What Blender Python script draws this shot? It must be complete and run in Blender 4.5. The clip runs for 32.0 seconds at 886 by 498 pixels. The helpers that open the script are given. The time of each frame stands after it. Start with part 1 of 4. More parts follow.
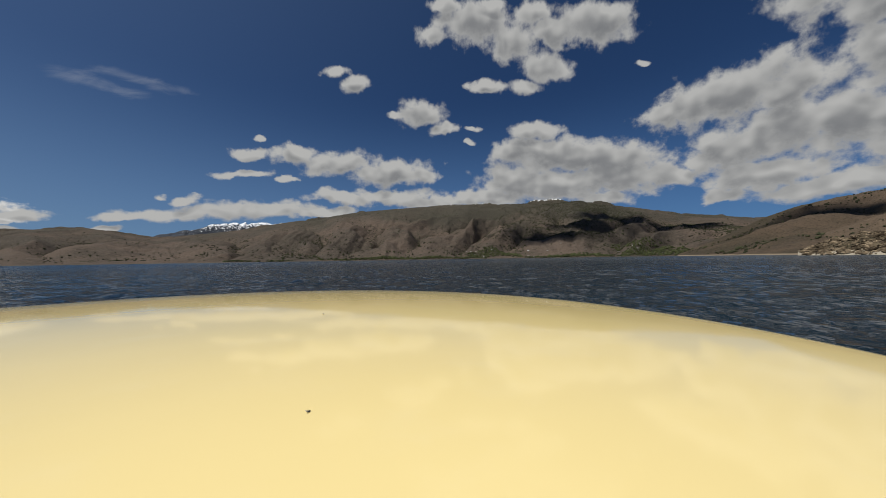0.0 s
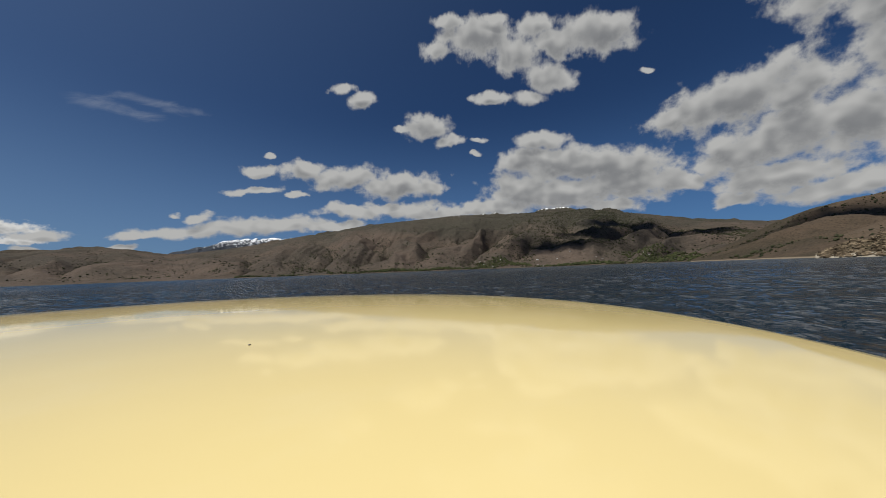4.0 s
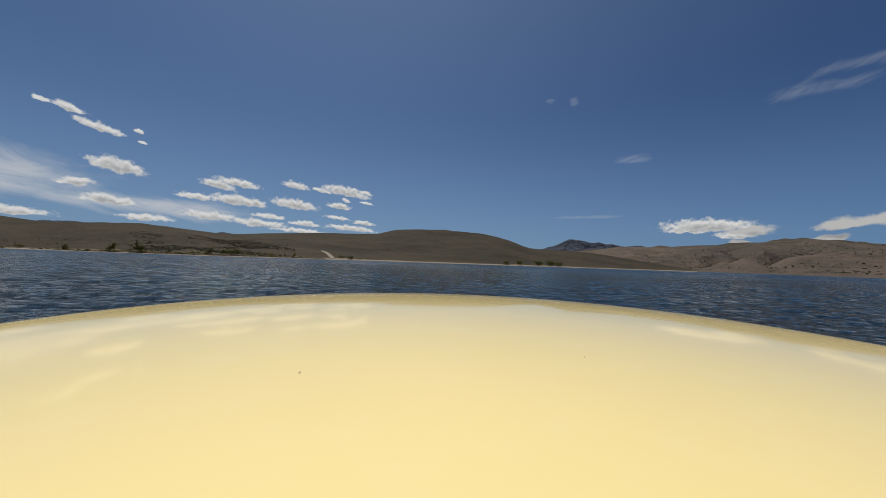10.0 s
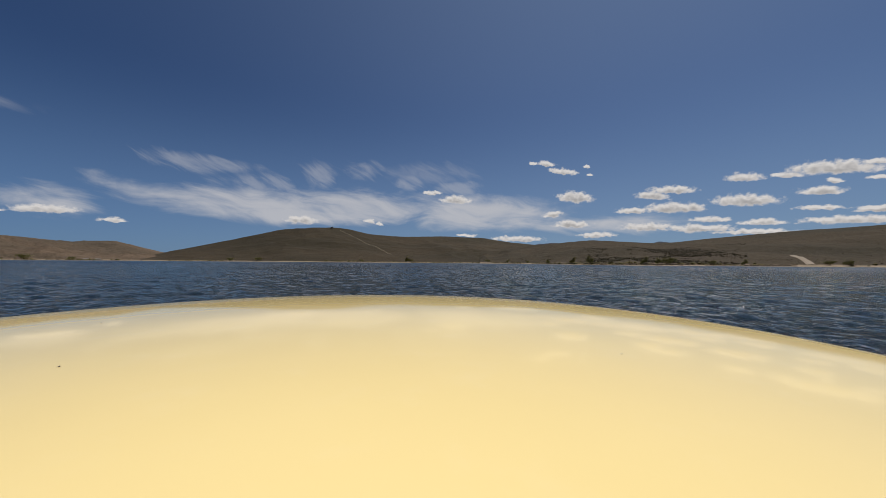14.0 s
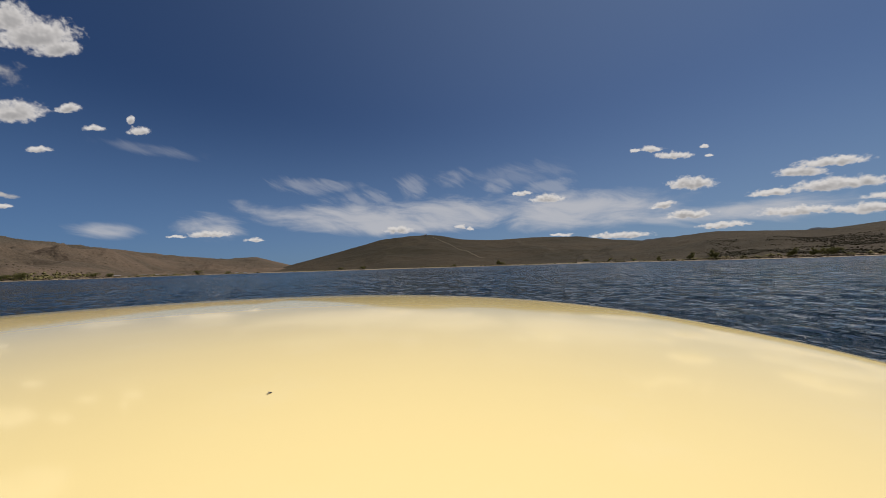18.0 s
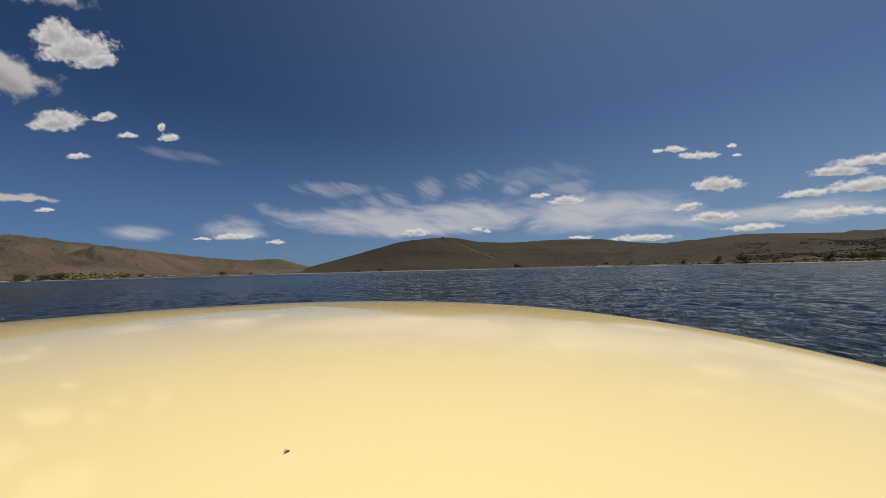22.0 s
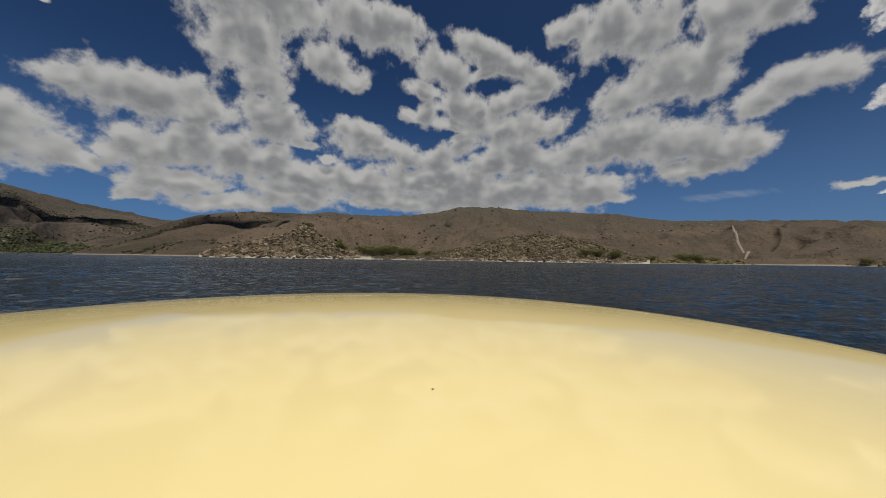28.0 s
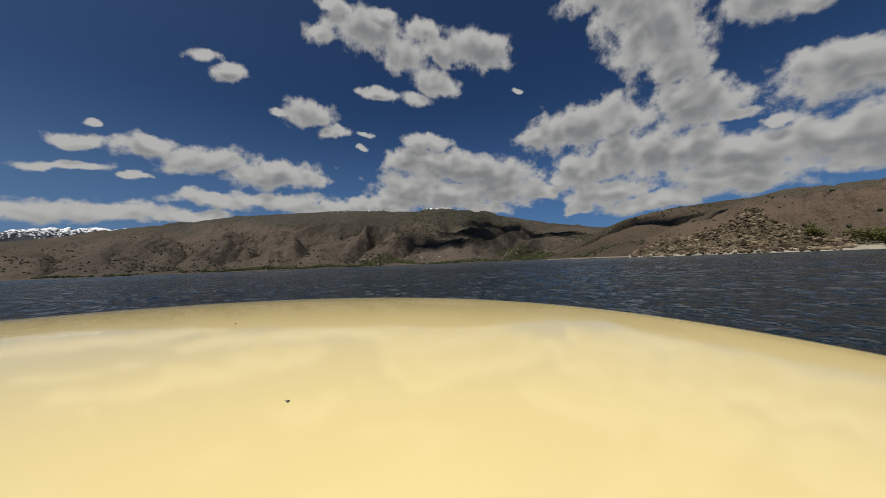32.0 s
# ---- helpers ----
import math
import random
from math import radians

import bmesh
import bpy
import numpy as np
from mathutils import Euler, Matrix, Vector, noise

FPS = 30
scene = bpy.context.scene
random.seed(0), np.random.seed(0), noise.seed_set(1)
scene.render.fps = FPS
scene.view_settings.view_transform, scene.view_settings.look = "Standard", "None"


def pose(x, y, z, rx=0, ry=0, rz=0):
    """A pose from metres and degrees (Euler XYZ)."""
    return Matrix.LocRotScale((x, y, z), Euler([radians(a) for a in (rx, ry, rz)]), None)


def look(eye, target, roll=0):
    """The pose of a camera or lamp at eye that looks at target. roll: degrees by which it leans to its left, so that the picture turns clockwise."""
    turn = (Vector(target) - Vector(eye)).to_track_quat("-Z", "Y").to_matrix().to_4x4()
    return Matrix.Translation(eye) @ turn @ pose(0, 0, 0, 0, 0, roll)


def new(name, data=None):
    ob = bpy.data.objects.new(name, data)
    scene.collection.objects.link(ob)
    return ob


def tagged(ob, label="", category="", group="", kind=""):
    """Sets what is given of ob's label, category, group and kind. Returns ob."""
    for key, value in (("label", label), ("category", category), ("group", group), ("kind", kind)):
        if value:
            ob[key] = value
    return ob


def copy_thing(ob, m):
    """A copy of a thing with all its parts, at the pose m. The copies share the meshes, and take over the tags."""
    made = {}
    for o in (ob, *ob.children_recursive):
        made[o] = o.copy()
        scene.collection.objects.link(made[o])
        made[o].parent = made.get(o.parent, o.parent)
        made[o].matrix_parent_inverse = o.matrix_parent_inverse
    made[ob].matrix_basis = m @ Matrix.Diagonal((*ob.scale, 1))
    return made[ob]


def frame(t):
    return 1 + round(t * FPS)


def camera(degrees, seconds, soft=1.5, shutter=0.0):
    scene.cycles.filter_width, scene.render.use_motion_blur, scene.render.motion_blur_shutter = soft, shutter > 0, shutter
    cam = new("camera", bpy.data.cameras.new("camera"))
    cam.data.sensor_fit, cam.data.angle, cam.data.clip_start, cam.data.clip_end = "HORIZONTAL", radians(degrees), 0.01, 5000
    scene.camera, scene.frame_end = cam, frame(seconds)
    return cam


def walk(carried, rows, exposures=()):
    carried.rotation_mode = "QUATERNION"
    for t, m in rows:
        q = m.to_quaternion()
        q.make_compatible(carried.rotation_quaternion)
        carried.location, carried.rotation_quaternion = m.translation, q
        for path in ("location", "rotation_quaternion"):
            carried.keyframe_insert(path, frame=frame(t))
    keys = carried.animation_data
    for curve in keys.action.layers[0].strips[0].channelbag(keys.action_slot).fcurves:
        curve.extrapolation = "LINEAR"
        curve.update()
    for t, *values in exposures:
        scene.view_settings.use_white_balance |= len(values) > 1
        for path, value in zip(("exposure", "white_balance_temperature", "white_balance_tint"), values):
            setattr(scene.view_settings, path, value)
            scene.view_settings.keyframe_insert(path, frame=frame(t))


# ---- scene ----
# Camera: (seconds, heading, pitch, roll, metres right of / ahead of / above the deck's centre)
PATH = [
    (0.0, 0.00, 1.66, -0.87, 1.030, -0.907, 0.182),
    (0.5, -0.32, 2.02, -0.99, 1.047, -0.909, 0.186),
    (1.0, -0.53, 2.01, -1.70, 1.084, -0.943, 0.188),
    (1.5, -0.71, 2.26, -1.95, 1.136, -0.988, 0.180),
    (2.0, -1.10, 2.46, -2.04, 1.188, -1.032, 0.166),
    (2.5, -0.88, 3.04, -2.52, 1.225, -1.092, 0.154),
    (3.0, -0.28, 3.46, -2.74, 1.239, -1.139, 0.143),
    (3.5, 0.49, 3.58, -2.40, 1.242, -1.172, 0.126),
    (5.5, 5.16, 3.31, -1.74, 1.202, -1.228, 0.120),
    (6.0, 7.85, 3.58, -1.42, 1.054, -1.338, 0.134),
    (6.5, 14.99, 3.32, -0.74, 0.774, -1.607, 0.180),
    (7.0, 26.01, 3.02, 0.27, 0.536, -1.730, 0.228),
    (7.5, 38.48, 2.79, 0.82, 0.441, -1.633, 0.252),
    (8.0, 50.17, 2.03, 1.83, 0.400, -1.558, 0.265),
    (8.5, 60.79, 1.94, 1.65, 0.371, -1.650, 0.271),
    (9.0, 71.16, 1.75, 1.43, 0.331, -1.782, 0.272),
    (9.5, 81.67, 1.69, 1.60, 0.186, -1.690, 0.277),
    (10.0, 93.07, 2.20, 2.05, -0.156, -1.673, 0.266),
    (10.5, 102.95, 2.20, 2.25, -0.223, -1.651, 0.257),
    (11.0, 113.56, 2.49, 2.49, -0.279, -1.742, 0.255),
    (11.5, 123.50, 2.07, 2.72, -0.380, -1.529, 0.252),
    (12.0, 133.05, 1.74, 3.10, -0.467, -1.267, 0.251),
    (12.5, 141.10, 2.19, 2.40, -0.220, -1.461, 0.272),
    (13.0, 146.58, 2.19, 1.69, 0.062, -1.418, 0.281),
    (13.5, 153.35, 2.04, 0.98, 0.261, -1.462, 0.280),
    (14.0, 158.21, 2.19, 0.43, 0.496, -1.368, 0.254),
    (14.5, 167.05, 2.44, -0.34, 0.790, -1.232, 0.209),
    (15.0, 173.00, 2.55, -1.43, 1.040, -1.128, 0.171),
    (15.5, 174.07, 2.63, -2.15, 1.141, -1.112, 0.162),
    (17.5, 172.89, 2.86, -1.95, 1.181, -1.066, 0.160),
    (18.0, 173.42, 2.97, -1.78, 1.182, -1.090, 0.156),
    (18.5, 173.69, 2.97, -2.17, 1.185, -1.110, 0.152),
    (19.0, 174.04, 2.94, -2.36, 1.177, -1.112, 0.149),
    (19.5, 174.21, 2.95, -2.02, 1.161, -1.104, 0.141),
    (20.0, 174.39, 3.00, -1.74, 1.125, -1.092, 0.136),
    (20.5, 174.60, 3.25, -1.60, 1.113, -1.051, 0.146),
    (21.0, 174.98, 3.50, -1.60, 1.106, -1.047, 0.157),
    (21.5, 175.73, 3.45, -1.55, 1.095, -1.044, 0.172),
    (22.0, 176.24, 3.45, -1.45, 1.078, -1.031, 0.184),
    (22.5, 176.75, 3.35, -1.45, 1.131, -1.093, 0.165),
    (23.0, 177.70, 3.27, -1.60, 1.134, -1.136, 0.147),
    (23.5, 178.52, 3.59, -1.60, 1.163, -1.211, 0.138),
    (24.0, 184.03, 3.15, -1.60, 1.065, -1.230, 0.166),
    (24.5, 193.23, 3.16, -0.95, 0.956, -1.346, 0.188),
    (25.0, 206.54, 2.89, 0.00, 0.749, -1.538, 0.227),
    (25.5, 219.56, 2.59, 0.39, 0.591, -1.656, 0.242),
    (26.0, 230.09, 2.07, 0.95, 0.432, -1.769, 0.261),
    (26.5, 241.16, 1.82, 1.01, 0.334, -1.878, 0.278),
    (28.5, 292.25, 1.51, 0.91, 0.534, -1.230, 0.256),
    (29.0, 306.02, 1.20, 0.93, 0.488, -1.362, 0.270),
    (29.5, 315.86, 1.00, 0.51, 0.511, -1.490, 0.277),
    (30.0, 324.39, 1.48, -0.33, 0.756, -1.123, 0.239),
    (30.5, 331.33, 1.55, -0.75, 0.873, -1.191, 0.218),
    (31.0, 336.82, 1.85, -1.05, 1.074, -1.040, 0.178),
    (31.5, 340.29, 2.14, -1.60, 1.170, -0.625, 0.154),
    (32.0, 342.45, 2.39, -2.22, 1.166, -0.649, 0.164),
]
DECK_Z = 0.95
cam = camera(104.5, 32.0, soft=0.9)


def camera_rows():
    rows = []
    for t, yaw, pitch, roll, right, ahead, up in PATH:
        a = radians(yaw)
        x = right * math.cos(a) - ahead * math.sin(a)
        y = right * math.sin(a) + ahead * math.cos(a)
        rows.append((t, pose(x, y, DECK_Z + up, 90 + pitch, 0, yaw) @ pose(0, 0, 0, 0, 0, roll)))
    return rows


walk(cam, camera_rows(), [(0.0, 0.0, 6500, 9.0), (6.0, 0.0, 6460, 9.0), (9.0, 0.02, 6400, 8.6), (11.0, 0.02, 6530, 11.0), (15.0, 0.02, 6680, 12.8), (20.0, 0.02, 6680, 13.0), (25.0, -0.02, 6550, 11.0), (29.0, -0.06, 6550, 9.5), (32.0, -0.04, 6550, 9.5)])

# ---- sun, sky and clouds ----
SUN_AZ, SUN_EL = 117.0, 62.0
sun_way = Vector((-math.sin(radians(SUN_AZ)) * math.cos(radians(SUN_EL)),
                  math.cos(radians(SUN_AZ)) * math.cos(radians(SUN_EL)), math.sin(radians(SUN_EL))))
sun = new("sun", bpy.data.lights.new("sun", "SUN"))
sun.data.energy, sun.data.angle, sun.data.color = 4.9, radians(0.55), (1.0, 0.95, 0.86)
sun.matrix_world = look(sun_way * 50, (0, 0, 0))

# Heaped clouds, bank by bank: the bearing that a bank faces (degrees from +y towards -x) and its clouds on the flat of the sky before it:
# across, up, half width and half height, 57.3 to a slope of one.
cumulus_high = (0, [
    (6.5, 40.2, 8.0, 3.95), (-1.3, 38.1, 2.9, 2.08), (12.2, 36.4, 4.3, 3.32), (26.7, 39.9, 7.4, 3.74), (19.9, 38.5, 4.0, 3.11), (15.6, 42.0, 3.4, 2.08), (17.8, 32.4, 4.5, 2.70),
    (14.9, 28.8, 3.1, 1.35), (7.9, 29.0, 3.7, 1.03), (1.2, 43.4, 3.7, 1.66), (-17.4, 31.8, 2.1, 1.03), (-14.3, 29.6, 2.4, 1.35), (-3.9, 24.5, 4.3, 2.08), (-7.4, 24.5, 2.6, 0.73),
    (0.4, 22.0, 2.4, 1.14), (5.5, 21.9, 1.5, 0.52), (4.8, 19.6, 0.9, 0.52), (34.7, 32.7, 1.5, 0.63), (-31.0, 20.8, 0.9, 0.52), (8.9, 43.1, 3.1, 1.45),
])
cumulus_west = (0, [
    (-32.5, 18.3, 3.9, 0.95), (-24.9, 18.1, 4.4, 1.69), (-17.3, 16.3, 7.0, 2.00), (-8.7, 14.7, 7.4, 2.33), (-3.2, 14.0, 3.0, 0.95), (-33.5, 15.0, 4.9, 0.74), (-25.9, 14.2, 1.6, 0.53),
    (-17.3, 11.0, 5.1, 1.16), (-9.7, 10.4, 9.3, 1.48), (-2.2, 9.8, 7.0, 1.16), (4.0, 10.0, 3.7, 1.38), (-54.8, 7.6, 5.2, 0.74), (-46.7, 8.1, 8.1, 1.27), (-36.3, 8.7, 10.4, 1.69),
    (-27.8, 8.7, 8.1, 1.48), (-20.7, 8.1, 7.0, 0.95), (-43.4, 10.8, 2.6, 0.74), (-47.2, 11.4, 1.3, 0.53), (-71.4, 8.6, 6.7, 0.85), (-74.2, 6.5, 2.8, 0.53), (-56.6, 5.9, 2.9, 0.43),
])
cumulus_range = (0, [
    (16.3, 21.4, 4.6, 1.73), (12.7, 18.2, 5.0, 2.04), (20.8, 16.9, 11.4, 3.47), (29.3, 16.1, 9.4, 3.47), (12.6, 12.8, 6.8, 3.26), (20.7, 12.4, 10.3, 3.06), (30.2, 13.5, 9.4, 3.06),
    (38.8, 14.0, 4.2, 2.25), (27.3, 10.0, 5.0, 1.12), (9.2, 10.6, 4.2, 1.43),
])
cumulus_northwest = (306, [
    (-14.0, 21.2, 9.7, 3.81), (-21.6, 21.7, 4.5, 1.69), (-8.3, 20.0, 5.0, 2.74), (1.2, 20.1, 5.7, 3.60), (-1.5, 22.7, 2.9, 2.12), (5.1, 17.7, 2.9, 1.05), (16.4, 19.1, 9.0, 2.54),
    (13.6, 21.3, 5.3, 2.12), (23.6, 18.0, 5.9, 1.69), (8.7, 15.9, 1.6, 0.85), (-8.2, 15.2, 8.1, 2.96), (-13.9, 13.9, 6.9, 2.96), (-2.0, 14.1, 8.5, 3.38), (5.6, 12.6, 8.5, 2.96),
    (-10.0, 9.9, 7.4, 1.69), (-14.7, 8.1, 2.6, 1.16), (-4.7, 7.8, 7.4, 1.59), (4.2, 9.7, 8.5, 2.33),
])
cumulus_north = (306, [
    (14.1, 12.7, 10.2, 3.0), (25.0, 13.8, 11.1, 3.2), (20.3, 10.2, 11.1, 2.3), (35.5, 15.0, 10.1, 3.2), (45.4, 14.2, 11.1, 3.1), (39.3, 11.2, 11.1, 2.3), (56.3, 14.4, 9.3, 3.0),
    (49.7, 16.2, 5.8, 2.1), (48.8, 23.8, 11.6, 3.9), (52.1, 21.0, 11.6, 3.0),
])
cumulus_northwest_high = (306, [
    (-2.8, 32.6, 6.6, 7.1), (-5.8, 37.6, 5.9, 5.1), (0.9, 39.4, 10.5, 5.3), (15.3, 39.7, 10.5, 4.8), (-0.8, 25.9, 4.0, 2.5), (9.1, 31.8, 5.5, 3.9), (12.5, 29.2, 2.6, 1.6),
    (-9.7, 41.4, 6.9, 3.2), (20.0, 42.1, 6.9, 3.2), (30.1, 36.0, 6.6, 4.4), (34.5, 29.3, 8.8, 3.9), (26.1, 31.1, 4.8, 1.8), (39.4, 26.5, 5.7, 2.5), (31.4, 25.8, 7.8, 1.7),
    (24.0, 25.7, 3.8, 1.4), (45.4, 41.1, 12.7, 3.5), (38.7, 43.2, 9.5, 2.8), (53.1, 41.1, 8.8, 3.9),
])
cumulus_north_high = (230, [
    (-71.1, 39.2, 6.2, 4.1), (-50.9, 42.4, 8.8, 2.1), (-45.2, 33.0, 9.7, 3.5), (-52.5, 34.4, 2.9, 1.8), (-37.5, 33.2, 6.4, 2.8), (-44.0, 27.2, 10.5, 3.9), (-35.3, 25.4, 5.7, 2.5),
    (-66.0, 25.8, 10.5, 3.7), (-56.5, 27.9, 7.4, 3.2), (-23.7, 38.3, 7.4, 5.8), (-30.1, 42.2, 5.5, 3.0), (-18.3, 35.5, 5.7, 4.8), (-16.0, 27.6, 6.6, 4.4), (-21.9, 25.8, 4.8, 3.7),
    (-12.3, 25.8, 4.8, 3.9), (-8.6, 33.6, 4.5, 4.4), (-6.6, 40.6, 2.4, 3.9), (-9.5, 28.7, 3.1, 3.2), (-1.9, 37.7, 2.8, 1.4),
    (1.5, 34.1, 4.6, 3.0), (-3.2, 31.8, 4.2, 3.2),
])
cumulus_north_low = (230, [
    (-71.5, 22.8, 7.8, 3.5), (-63.8, 21.0, 11.6, 3.9), (-48.5, 21.3, 11.6, 3.7), (-38.9, 19.5, 10.5, 3.5), (-63.5, 15.2, 13.8, 4.1), (-50.0, 13.5, 12.7, 4.1), (-36.8, 14.7, 11.6, 4.1),
    (-27.2, 12.0, 6.6, 3.5), (-24.2, 10.1, 4.8, 1.1), (-29.3, 18.7, 7.8, 3.0), (-21.7, 19.8, 7.8, 4.4), (-14.0, 17.0, 7.8, 3.9), (-8.2, 15.2, 4.7, 2.8), (-11.8, 13.2, 5.7, 1.6),
    (-64.2, 12.0, 11.6, 1.6), (2.4, 8.7, 2.1, 0.5),
    (0.5, 22.0, 4.0, 2.1), (-3.1, 21.7, 3.2, 2.0), (-5.5, 20.4, 3.2, 2.6),
])
cumulus_east = (174, [
    (-68.1, 42.3, 7.2, 3.59), (-72.5, 45.4, 4.2, 3.4), (-64.1, 39.7, 4.3, 2.08), (-71.1, 28.7, 5.1, 2.45), (-62.2, 28.9, 2.1, 1.13), (-66.9, 21.9, 2.2, 0.76), (-57.8, 25.3, 1.9, 0.76),
    (-50.1, 24.6, 1.9, 1.04), (-51.6, 26.4, 0.8, 0.94), (-72.7, 12.4, 1.9, 0.47), (36.7, 19.1, 2.1, 0.76), (33.9, 18.9, 0.9, 0.38), (40.5, 17.9, 3.2, 0.85), (45.8, 19.2, 0.9, 0.47),
    (46.4, 17.7, 0.8, 0.38), (43.2, 13.1, 4.2, 1.51), (18.5, 11.1, 3.0, 0.94), (14.1, 12.0, 1.9, 0.47), (38.4, 9.6, 1.9, 0.57),
])
cumulus_southeast = (174, [
    (41.6, 7.8, 2.8, 0.66), (3.4, 6.7, 1.0, 0.47), (5.3, 6.3, 0.8, 0.38), (-6.7, 6.5, 2.3, 0.76), (-38.0, 6.7, 3.8, 0.76), (-30.8, 5.5, 1.7, 0.47), (-43.9, 6.4, 1.9, 0.38),
    (30.9, 4.5, 5.5, 0.66), (20.5, 4.8, 1.9, 0.38), (62.2, 14.4, 4.7, 1.04), (73.5, 12.6, 3.4, 1.32),
])
cumulus_south = (147, [
    (33.6, 12.8, 2.6, 0.85), (38.8, 12.9, 2.3, 0.47), (44.8, 13.8, 6.0, 1.23), (49.3, 14.4, 2.1, 0.57), (49.9, 12.2, 1.9, 0.38), (42.9, 10.5, 3.0, 0.76), (44.6, 11.9, 1.1, 0.47),
    (33.6, 9.5, 4.5, 1.13), (46.4, 6.4, 6.6, 0.76), (49.3, 7.8, 3.2, 0.57), (42.6, 8.1, 2.8, 0.47), (35.5, 6.2, 3.2, 0.57), (28.9, 6.7, 2.8, 0.57), (24.1, 8.6, 4.2, 1.04),
    (23.9, 11.3, 3.3, 0.85), (27.5, 5.4, 4.7, 0.76), (20.4, 5.7, 3.8, 0.76), (18.4, 8.2, 2.3, 0.57), (6.4, 7.8, 1.4, 0.57), (9.5, 6.2, 2.8, 0.66), (13.3, 4.5, 2.8, 0.57),
    (34.6, 4.8, 5.7, 0.47),
])
cumulus_southwest = (71, [
    (16.1, 6.5, 5.7, 1.13), (18.9, 5.1, 2.4, 0.57), (13.5, 5.7, 2.8, 0.47),
])
# Ice cloud by bearing (degrees from +x towards +y), height above the horizon, half width and half height.
faint_cirrus = [
    (-31.0, 8.7, 5.1, 0.6),
    (-56.0, 15.9, 5.3, 0.8), (-77.6, 13.4, 6.0, 0.9), (-110.0, 14.5, 8.0, 2.0),]
cirrus = [
    (-81.0, 8.5, 14.0, 1.9), (-99.6, 8.7, 17.4, 2.6), (-115.9, 8.1, 12.5, 2.8), (-125.3, 7.1, 6.5, 2.1), (-130.0, 5.9, 5.9, 1.2), (-88.2, 7.1, 18.0, 1.4),
    (-62.6, 6.8, 3.9, 1.6), (-52.2, 5.6, 3.1, 1.0), (-138.7, 5.8, 9.6, 1.3),]
cirrus_west = [
    (135.5, 20.6, 4.5, 0.8), (130.5, 22.0, 5.0, 0.7), (154.3, 15.8, 2.8, 0.7), (159.8, 7.7, 5.7, 0.3), (166.3, 25.1, 0.9, 0.4), (162.6, 24.5, 0.8, 0.7),]
cirrus_hooks = [
    (-92.2, 13.4, 3.2, 2.2), (-98.0, 14.6, 3.8, 1.6), (-106.4, 13.1, 3.0, 1.8), (-75.9, 13.0, 8.0, 1.3), (-84.0, 11.5, 6.0, 1.6), (-114.0, 12.0, 5.0, 1.6),]


class Nodes:
    """Short hand to wire a node tree."""

    def __init__(self, tree):
        self.tree = tree
        tree.nodes.clear()

    def add(self, kind, **props):
        node = self.tree.nodes.new(kind)
        for key, value in props.items():
            setattr(node, key, value)
        return node

    def put(self, value, socket):
        if isinstance(value, bpy.types.NodeSocket):
            self.tree.links.new(value, socket)
        else:
            socket.default_value = value

    def math(self, op, a, b=0.0, c=0.0, clamp=False):
        node = self.add("ShaderNodeMath", operation=op, use_clamp=clamp)
        for value, socket in zip((a, b, c), node.inputs):
            self.put(value, socket)
        return node.outputs[0]

    def vec(self, op, a, b=(0, 0, 0), c=(0, 0, 0)):
        node = self.add("ShaderNodeVectorMath", operation=op)
        for value, socket in zip((a, b, c), node.inputs):
            self.put(value, socket)
        return node.outputs["Value"] if op in ("LENGTH", "DOT_PRODUCT", "DISTANCE") else node.outputs["Vector"]

    def noise(self, where, scale, detail=4.0, rough=0.55, distort=0.0):
        node = self.add("ShaderNodeTexNoise")
        if where is not None:
            self.put(where, node.inputs["Vector"])
        for key, value in (("Scale", scale), ("Detail", detail), ("Roughness", rough), ("Distortion", distort)):
            self.put(value, node.inputs[key])
        return node.outputs[0]

    def ramp(self, value, a, b, smooth=True):
        node = self.add("ShaderNodeMapRange", interpolation_type="SMOOTHSTEP" if smooth else "LINEAR")
        for v, socket in zip((value, a, b), node.inputs):
            self.put(v, socket)
        return node.outputs[0]

    def mix(self, factor, a, b):
        node = self.add("ShaderNodeMix", data_type="RGBA")
        self.put(factor, node.inputs[0])
        for value, socket in ((a, node.inputs[6]), (b, node.inputs[7])):
            self.put((*value, 1) if isinstance(value, tuple) else value, socket)
        return node.outputs[2]


